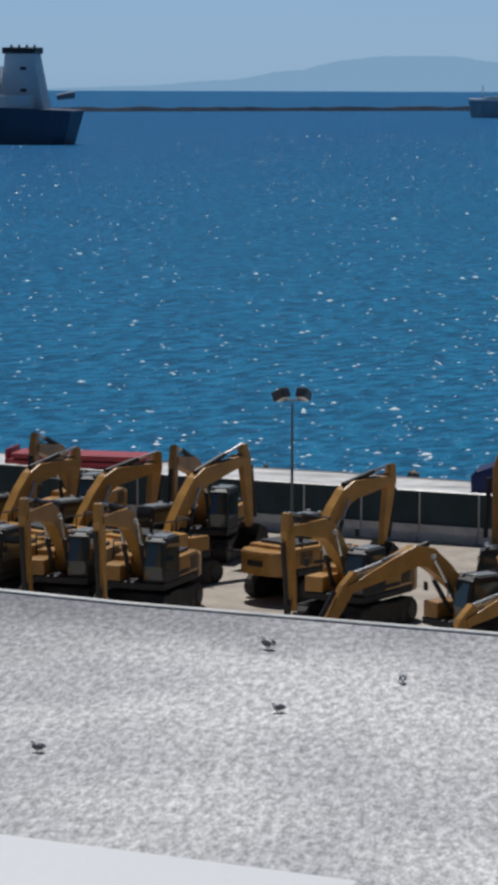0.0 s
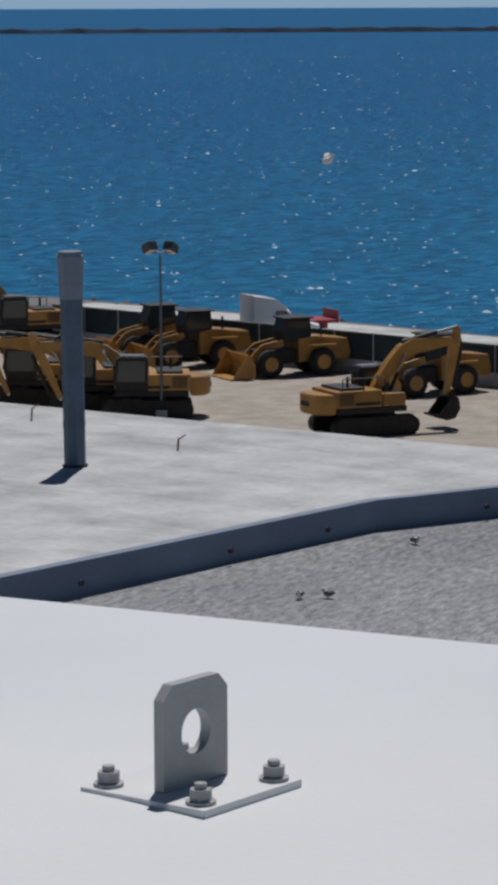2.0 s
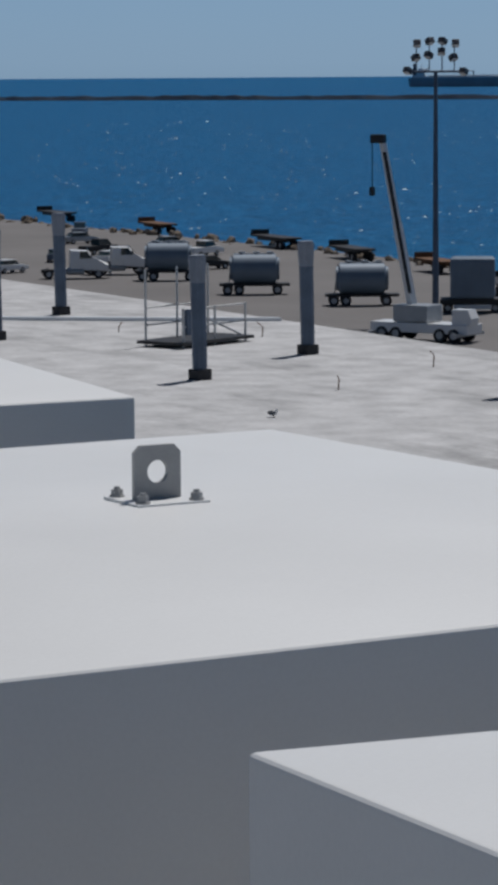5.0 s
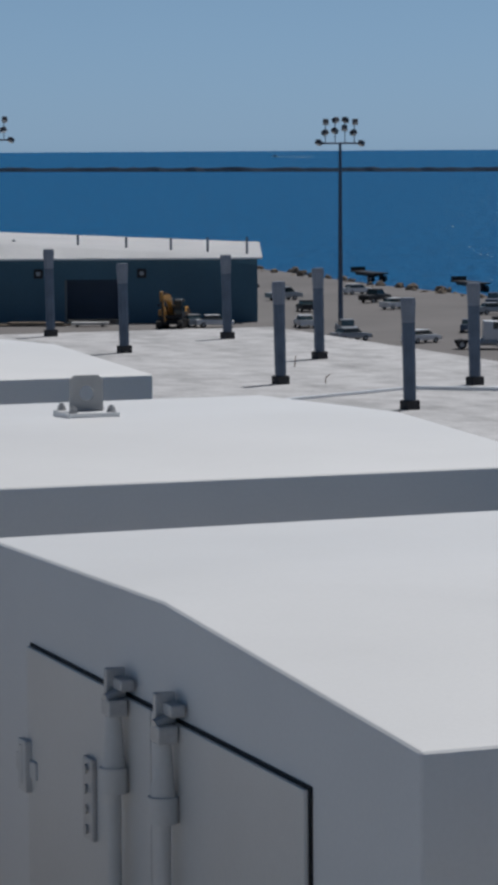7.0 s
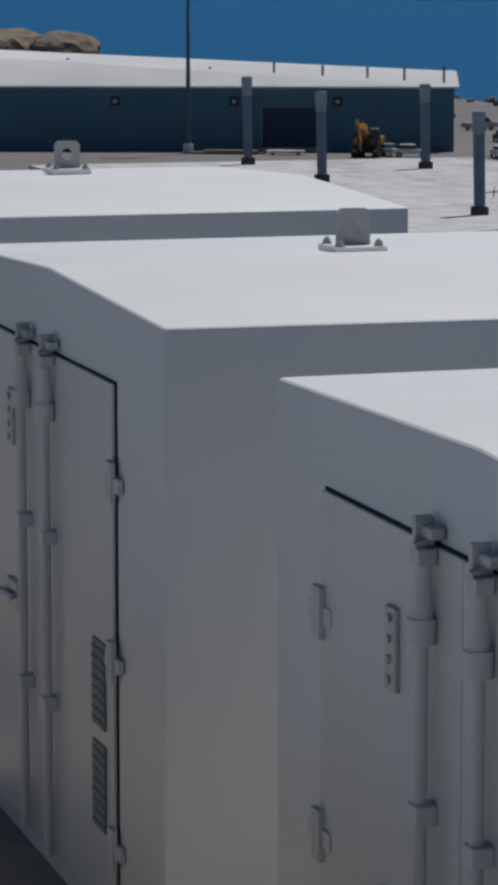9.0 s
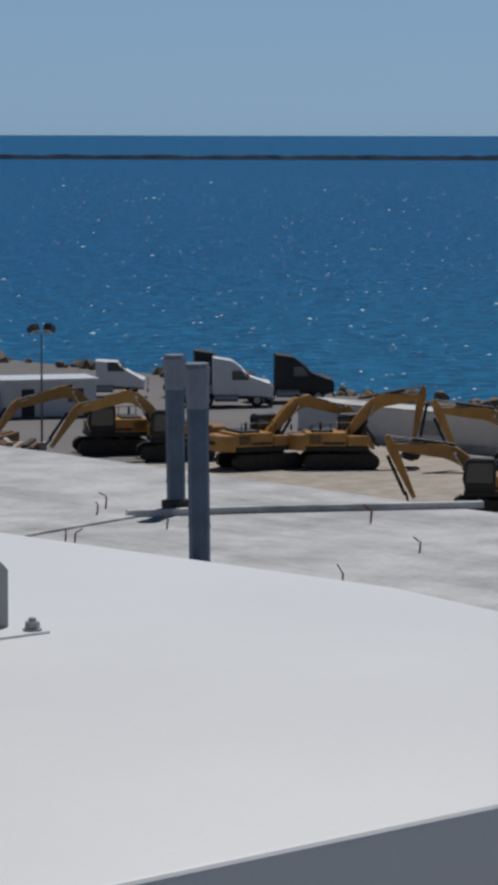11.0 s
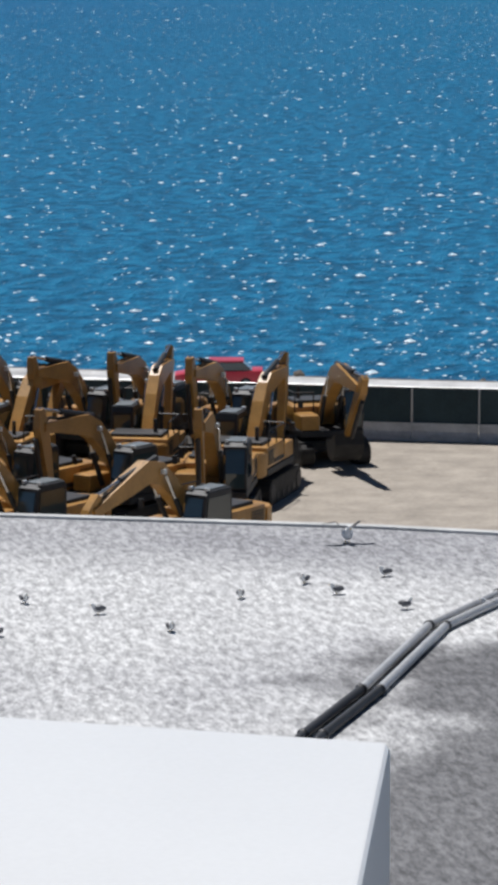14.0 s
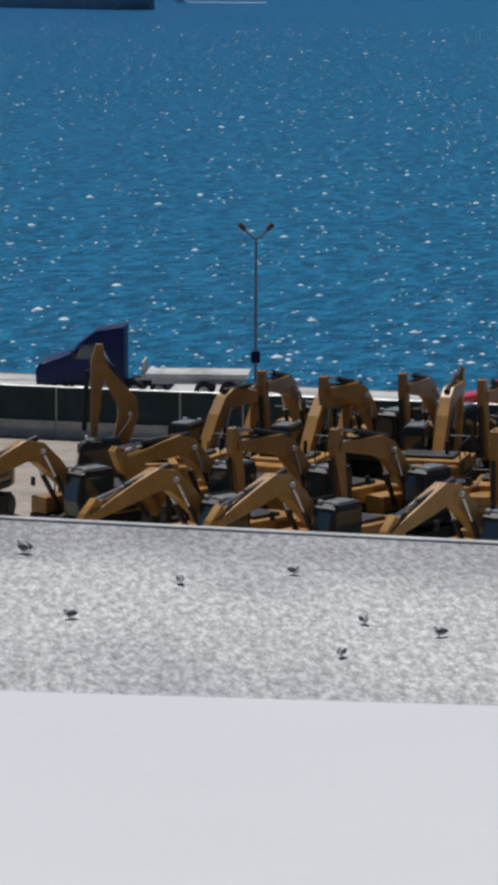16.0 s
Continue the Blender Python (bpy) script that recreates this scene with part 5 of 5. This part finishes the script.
def high_mast(x, y, h, turn):
    e = put(thing("high_mast", Matrix(), "tall blue-grey mast with a cluster of floodlights", "light mast", "tall light masts"), x, y, turn, 0)
    part("pole", rod(B(), (0, 0, 0), (0, 0, h), 0.3, 0.16, seg=12), M["stack"], e)
    part("base", rod(B(), (0, 0, 0), (0, 0, 1.2), 0.6, seg=14), M["kerb"], e)
    part("crossarm", rod(B(), (0, -2.4, h), (0, 2.4, h), 0.1, seg=8), M["stack"], e)
    for k, (yy, zz) in enumerate(((-2.4, 0.0), (-1.7, 2.4), (-1.5, 1.2), (-0.6, 2.6), (-0.5, 1.7), (0.5, 2.6), (0.6, 1.4), (1.6, 2.4), (1.7, 1.2), (2.4, 0.1))):
        f = part("floodlight", block(B(), -0.3, 0.3, -0.32, 0.32, -0.25, 0.25, 0.07), M["lamp"], e)
        f.matrix_basis = pose(0, yy, h + zz, 0, 30, (k % 3 - 1) * 40)
        part("lens", block(B(), -0.26, 0.26, -0.27, 0.27, -0.275, -0.255), M["lens"], f)
    for yy in (-1.6, -0.55, 0.55, 1.65):
        part("riser", rod(B(), (0, yy, h), (0, yy, h + 2.4), 0.05, seg=6), M["stack"], e)
    return e


high_mast(107.6, 265.0, 21.4, 70)
high_mast(82.0, 289.4, 22.0, 70)
high_mast(113.8, 187.3, 21.4, 60)

# ---- teal warehouse ----
w0 = put(thing("warehouse", Matrix(), "long teal metal warehouse with white sheet roof and dark doorway", "warehouse"), 107.2, 285.2, 0, 0)
ax = Vector((-39.0 * S, 14.2 * S, 0))
hd = math.degrees(math.atan2(ax.y, ax.x))
w0.matrix_basis = pose(107.2 * S, 285.2 * S, 0, 0, 0, hd)
LW, DW, E0, RD = 120.0, 60.0, 7.7, 14.0
# front wall, in panels round the doorway; x runs along the front, y is towards the viewer
dx0, dx1, dh = 16.3, 22.9, 5.2
for a, b, z0, z1 in ((0, dx0, 0, E0), (dx1, LW, 0, E0), (dx0, dx1, dh, E0)):
    part("wall_panel", block(B(), a, b, -0.3, 0, z0, z1), M["teal"], w0)
bm = B()
for i in range(230):
    x = 0.2 + i * 0.52
    if not dx0 - 0.2 < x < dx1 + 0.1:
        block(bm, x, x + 0.16, 0.0, 0.05, 0, E0 - 0.05)
tagged(part("cladding_rib", bm, M["teal"], w0), kind="stuff")
part("end_wall", block(B(), 0, 0.3, -DW, -0.304, 0, E0), M["teal"], w0)
part("doorway_back", block(B(), dx0 - 2, dx1 + 2, -9, -8.7, 0, dh + 1), M["navy"], w0)
part("door_frame", block(B(), dx0 - 0.25, dx0, -0.1, 0.12, 0, dh), M["pole"], w0)
part("door_frame", block(B(), dx1, dx1 + 0.25, -0.1, 0.12, 0, dh), M["pole"], w0)
bm = B()
vs = [bm.verts.new(p) for p in ((-0.6, 0.6, E0), (LW, 0.6, E0), (LW, -DW / 2, RD), (-0.6, -DW / 2, E0 + 0.9), (LW, -DW, E0), (-0.6, -DW, E0))]
bm.faces.new((vs[0], vs[1], vs[2], vs[3]))
bm.faces.new((vs[3], vs[2], vs[4], vs[5]))
bmesh.ops.solidify(bm, geom=bm.faces[:], thickness=0.25)
roof = part("roof", bm, M["sheet"], w0)
bm = B()
for i in range(100):
    x = 0.5 + i * 1.2
    k = x / LW
    rod(bm, (x, 0.55, E0 + 0.02), (x, -DW / 2, E0 + 0.92 + (RD - E0 - 0.9) * k), 0.07, seg=4)
tagged(part("roof_seam", bm, M["sheet"], roof), kind="stuff")
for x in (13.9, 26.3, 40.6, 56):
    f = part("wall_light", block(B(), x - 0.55, x + 0.55, 0.02, 0.25, E0 - 2.3, E0 - 1.2, 0.1), M["black"], w0, "dark square wall light")
    part("lens", block(B(), x - 0.25, x + 0.25, 0.25, 0.28, E0 - 2.0, E0 - 1.5, 0.05), M["silver"], f)
for x in (1.2, 6, 10.5, 16, 22, 30, 35, 48):
    part("roof_vent", rod(B(), (x, -6 - x * 0.2, E0 + 0.3), (x, -6 - x * 0.2, E0 + 2.0 + (x % 5) * 0.3), 0.14, seg=8), M["stack"], w0)
part("gutter", block(B(), -0.6, LW, 0.6, 0.78, E0 - 0.1, E0 + 0.1), M["sheet"], w0)
tagged(copy_thing(proto[5], pose(96.8 * S, 280.0 * S, 0.03, 0, 0, 238)), "mud-stained yellow excavator parked by the warehouse doorway")
# boards and a slab lying along the warehouse's foot
rng = random.Random(23)
stack0 = put(thing("timber_stack", Matrix(), "low stack of weathered brown boards by the warehouse", "timber"), 85.2, 288.5, 158, 0)
for k in range(14):
    row, lvl = k % 7, k // 7
    x0 = -4.5 + rng.uniform(-0.6, 0.6) + lvl * 0.8
    part("board", block(B(), x0, x0 + 8.2 - lvl * 2, -1.05 + row * 0.3, -0.8 + row * 0.3, lvl * 0.24 + 0.01, lvl * 0.24 + 0.23), M["rock"], stack0)
slab0 = put(thing("concrete_slab", Matrix(), "pale flat concrete slab on dark bearers by the doorway", "slab"), 90.3, 285.2, 158, 0)
part("slab", block(B(), -2.2, 2.2, -0.9, 0.9, 0.3, 0.55, 0.04), M["kerb"], slab0)
for x in (-1.5, 1.5):
    part("bearer", block(B(), x - 0.12, x + 0.12, -0.85, 0.85, 0.0, 0.3), M["black"], slab0)
put(car(M["truckwhite"], "white car beside the warehouse"), 100.6, 279.0, -20, 0)
bm = B()
rng = random.Random(31)
for i in range(30):
    bmesh.ops.create_icosphere(bm, subdivisions=3, radius=rng.uniform(2, 4), matrix=Matrix.Translation((rng.gauss(0, 4.5), rng.gauss(0, 5), rng.uniform(-4, 0.5))) @ Matrix.Diagonal((2, 2, 1, 1)))
for v in bm.verts:
    v.co += v.normal * noise.noise(v.co * 0.5) * 0.9 + v.normal * noise.noise(v.co * 1.7) * 0.4
tagged(put(part("earth_mound", bm, M["rock"]), 102.6, 452, 0, 6.5), "brown bare earth mound behind the warehouse", "mound", kind="stuff")


# ---- ships ----
def tanker(name, stern, bow, deck, label, fun_h, hull_mat):
    st, bw = Vector((*stern, 0)), Vector((*bow, 0))
    L = (bw - st).length
    hd = math.degrees(math.atan2(bw.y - st.y, bw.x - st.x))
    e = thing(name, pose(st.x, st.y, SEA, 0, 0, hd), label, "ship", "ships at anchor")
    W = L * 0.075
    girth = 0.32 if hull_mat is M["navy"] else 0.2
    bm = B()
    stations = [(-0.0, 0.55, 0.45, deck * 0.92), (0.03, 0.9, 0.9, deck * 0.95), (0.1, 1, 1, deck), (0.3, 1, 1, deck), (0.85, 1, 1, deck), (0.93, 0.8, 0.75, deck * 1.06), (0.98, 0.35, 0.3, deck * 1.12), (1.0, 0.05, 0.03, deck * 1.15)]
    prev = None
    for k, wt, wb, h in stations:
        sh = L * 0.02 if k == 0 else 0
        ring = [bm.verts.new((k * L + sh * 0.8, -W * wb, -1)), bm.verts.new((k * L - (0 if k < 0.97 else -L * 0.012), -W * wt, h)), bm.verts.new((k * L - (0 if k < 0.97 else -L * 0.012), W * wt, h)), bm.verts.new((k * L + sh * 0.8, W * wb, -1))]
        if prev:
            for j in range(3):
                bm.faces.new((prev[j], prev[j + 1], ring[j + 1], ring[j]))
        else:
            bm.faces.new(ring)
        prev = ring
    bm.faces.new(prev[::-1])
    part("hull", bm, hull_mat, e)
    bm = B()
    for s in (-1, 1):
        block(bm, L * 0.1, L * 0.92, s * W * 0.97 - 0.15, s * W * 0.97 + 0.15, deck, deck + 0.9)
    part("bulwark", bm, M["shipwhite"], e)
    bm = B()
    for s in (-0.4, -0.15, 0.1, 0.35):
        rod(bm, (L * 0.2, s * W, deck + 1.2), (L * 0.9, s * W, deck + 1.2), 0.5, seg=6)
    for i in range(16):
        block(bm, L * (0.22 + i * 0.042), L * (0.222 + i * 0.042), -W * 0.6, W * 0.6, deck, deck + 1.8)
    part("deck_piping", bm, M["shipgrey"], e)
    part("catwalk", block(B(), L * 0.18, L * 0.94, -1, 1, deck + 2.0, deck + 2.6), M["shipwhite"], e)
    A = L * (1.47 if hull_mat is M["navy"] else 1.0)  # the long-sterned ship's house stands further forward
    house = part("deck_house", block(B(), A * 0.085, A * 0.15, -W * 0.9, W * 0.9, deck - 1, deck + fun_h * 0.5, 0.4), M["shipwhite"], e)
    part("lower_house", block(B(), A * 0.045, A * 0.17, -W * 0.8, W * 0.8, deck - 1, deck + fun_h * 0.2, 0.4), M["shipwhite"], house)
    part("bridge", block(B(), A * 0.1, A * 0.155, -W * 1.0, W * 1.0, deck + fun_h * 0.5, deck + fun_h * 0.66, 0.3), M["shipwhite"], house)
    part("bridge_wing", block(B(), A * 0.145, A * 0.168, -W * 1.05, W * 1.05, deck + fun_h * 0.58, deck + fun_h * 0.63, 0.1), M["shipwhite"], house)
    for lv in (0.1, 0.22, 0.32, 0.48):
        for i in range(9):
            y = -W * 0.75 + i * W * 0.187
            part("porthole", block(B(), A * 0.15 + (0.3 if lv < 0.4 else A * 0.005 + 0.02), A * 0.15 + (0.36 if lv < 0.4 else A * 0.005 + 0.08), y, y + 0.7, deck + fun_h * lv, deck + fun_h * lv + 0.9), M["glass"], house)
    fn = part("funnel", plate(B(), [(A * 0.035, deck - 1), (A * 0.087, deck - 1), (A * 0.08, deck + fun_h * 0.9), (A * 0.048, deck + fun_h * 0.9)], -W * girth, W * girth, 0.3), M["shipwhite"] if hull_mat is M["navy"] else M["navy"], e)
    part("funnel_cap", block(B(), A * 0.045, A * 0.083, -W * girth * 1.08, W * girth * 1.08, deck + fun_h * 0.86, deck + fun_h * 0.96, 0.2), M["black"], fn)
    for i in range(4):
        part("exhaust", rod(B(), (A * (0.05 + i * 0.009), 0, deck + fun_h * 0.95), (A * (0.05 + i * 0.009), 0, deck + fun_h), 0.45, seg=8), M["black"], fn)
    for k in (0.25, 0.6):
        part("funnel_window", block(B(), A * 0.055, A * 0.062, -W * girth * 1.05, W * girth * 1.05, deck + fun_h * k, deck + fun_h * (k + 0.05)), M["black"], fn)
    mast = part("main_mast", rod(B(), (A * 0.125, 0, deck + fun_h * 0.55), (A * 0.125, 0, deck + fun_h * 0.98), 0.5, 0.2, seg=6), M["shipwhite"], e)
    part("yard_arm", rod(B(), (A * 0.125, -4, deck + fun_h * 0.75), (A * 0.125, 4, deck + fun_h * 0.75), 0.25, seg=6), M["shipwhite"], mast)
    part("fore_mast", rod(B(), (L * 0.955, 0, deck), (L * 0.955, 0, deck + 9), 0.5, 0.25, seg=6), M["shipwhite"], e)
    for k in (0.54, 0.63):
        cr = part("deck_crane", rod(B(), (L * k, 0, deck), (L * k, 0, deck + 6.5), 0.6, seg=8), M["shipgrey"], e)
        part("jib", rod(B(), (L * k, 0, deck + 5.5), (L * (k - 0.07), 0, deck + 6.8), 0.4, seg=6), M["shipgrey"], cr)
    part("provision_crane", rod(B(), (L * 0.16, W * 0.7, deck + fun_h * 0.5), (L * 0.2, W * 0.7, deck + fun_h * 0.75), 0.6, seg=6), M["shipwhite"], e)
    part("stern_lifeboat", rod(B(), (L * 0.006, 0, deck + 4.5), (L * 0.035, 0, deck + 3.6), 1.3, 1.0, seg=8), M["shipgrey"], e)
    return e


tanker("tanker", (1014, 432), (985, 640), 12.6, "navy-hulled oil tanker with white deckhouse at anchor", 21.5, M["navy"])
tanker("tanker", (1672, 362), (1800, 515), 9.6, "dark-hulled tanker with pale deckhouse far out", 17.5, M["shipgrey"])
tanker("cargo_ship", (1527, 2562), (1603, 2502), 8.5, "hazy blue-grey ship on the horizon", 13.0, M["shipgrey"])
o = thing("oil_platform", pose(2503, 3739, SEA, 0, 0, 30), "tiny hazy offshore platform on the horizon", "platform")
part("deck", block(B(), -9, 9, -6, 6, 6, 10), M["shipgrey"], o)
part("tower", block(B(), -2, 4, -2, 2, 10, 15), M["shipgrey"], o)
for x in (-7, 7):
    part("leg", rod(B(), (x, 0, 0), (x, 0, 6), 1.2, seg=6), M["shipgrey"], o)


# speedboat with its wake
def boat(name):
    b = thing(name, Matrix(), "small white speedboat trailing a long foam wake", "boat")
    part("hull", plate(B(), [(-4, 0), (3.4, 0), (4.8, 1.5), (-4, 1.3)], -1.4, 1.4, 0.15), M["truckwhite"], b)
    part("cabin", block(B(), -1.5, 1.2, -1, 1, 1.3, 2.4, 0.2), M["glass"], b)
    bm = B()
    rr = random.Random(4)
    for i in range(90):
        x = -5 - i * 0.55
        wd = 0.8 + i * 0.03
        bmesh.ops.create_icosphere(bm, subdivisions=1, radius=rr.uniform(0.5, 1.1), matrix=Matrix.Translation((x, rr.uniform(-wd, wd), 0.1)) @ Matrix.Diagonal((1.4, 0.8, 0.4, 1)))
    part("wake", bm, M["foam"], b, "white foam wake")
    return b


speedboat = boat("speedboat")
farboat = boat("motor_launch")


# ---- gulls ----
def gull(wings=0):
    g = thing("gull", Matrix(), "dark-backed white gull standing on the roof" if not wings else "white gull with dark wings spread", "gull", "gulls on the roof")
    bm = ball(B(), (0, 0, 0.17), 0.17, 0.105, 0.105)
    ball(bm, (0.13, 0, 0.25), 0.08, 0.065, 0.09, 10)
    smooth(part("body", bm, M["gullwhite"], g), 60)
    smooth(part("head", ball(B(), (0.17, 0, 0.32), 0.062, 0.052, 0.052, 10), M["gullwhite"], g), 60)
    part("beak", rod(B(), (0.22, 0, 0.315), (0.27, 0, 0.3), 0.014, 0.003, seg=6), M["beak"], g)
    part("tail", block(B(), -0.27, -0.12, -0.035, 0.035, 0.17, 0.2, 0.01), M["gullgrey"], g)
    for s in (-1, 1):
        if wings:
            bm = B()
            vs = [(0.08, 0.05, 0.27), (-0.1, 0.05, 0.26), (0.1, 0.24, 0.42), (-0.06, 0.24, 0.41), (0.02, 0.5, 0.37), (-0.08, 0.48, 0.36)]
            v = [bm.verts.new((x, s * y, z)) for x, y, z in vs]
            bm.faces.new((v[0], v[1], v[3], v[2]))
            bm.faces.new((v[2], v[3], v[5], v[4]))
            bmesh.ops.solidify(bm, geom=bm.faces[:], thickness=0.015)
            part("wing", bm, M["gullwhite" if wings == 2 else "gullgrey"], g)
        else:
            smooth(part("wing", ball(B(), (-0.05, s * 0.08, 0.195), 0.2, 0.05, 0.09, 10), M["gullgrey"], g), 60)
        if wings != 2:
            part("leg", rod(B(), (0.02, s * 0.035, 0), (0.0, s * 0.035, 0.1), 0.008, seg=5), M["beak"], g)
    return g


GULLS = [(46.0, 16.3, 60), (44.1, 13.5, 200), (41.4, 14.5, 130), (37.8, 16.6, 90), (41.0, 24.1, 170), (38.4, 22.4, 250), (36.8, 21.5, 200), (39.2, 19.8, 100), (42.1, 21.1, 150), (41.8, 10.5, 210), (41.2, 9.4, 120), (40.2, 8.3, 200), (39.7, 10.5, 170), (45.1, 12.0, 240), (42.4, 7.6, 180), (43.5, 6.8, 160), (42.8, 6.3, 100), (44.1, 5.7, 120), (41.9, 5.3, 300), (42.0, 4.2, 110), (44.0, 30.5, 280), (41.8, 29.0, 260), (36.9, 27.7, 200), (37.2, 27.4, 100)]
g0 = gull()
for i, (x, y, h) in enumerate(GULLS):
    m = pose(x * S, y * S, GRAVEL, 0, 0, h) @ Matrix.Scale(0.74, 4)
    if i == 0:
        g0.matrix_basis = m
    else:
        copy_thing(g0, m)
put(gull(1), 46.6, 6.4, 200, GRAVEL)
tagged(copy_thing(g0, pose(35.7 * S, 66.2 * S, ROOF, 0, 0, 300)), "gull standing alone on the concrete roof")
flyer = gull(2)
tagged(flyer, "white gull gliding over the water", group="gull in flight")


# ---- things that move ----
def motions():
    walk(speedboat, [(t, pose(2000 - 0.2 * t, 270 + 8.5 * t, SEA, 0, 0, 92)) for t in (0, 8, 16)])
    walk(farboat, [(t, pose(1300 - 3 * t, 3300 + 6 * t, SEA, 0, 0, 116)) for t in (0, 8, 16)])
    walk(flyer, [(0, pose(69.2, 73.4, 13.5, 0, 0, -54)), (2, pose(79.9, 58.8, 17.0, 0, -8, -54)), (5, pose(96.0, 37.0, 21.0, 0, 0, -52)), (16, pose(155, -44, 26.0, 0, 0, -52))])


motions()
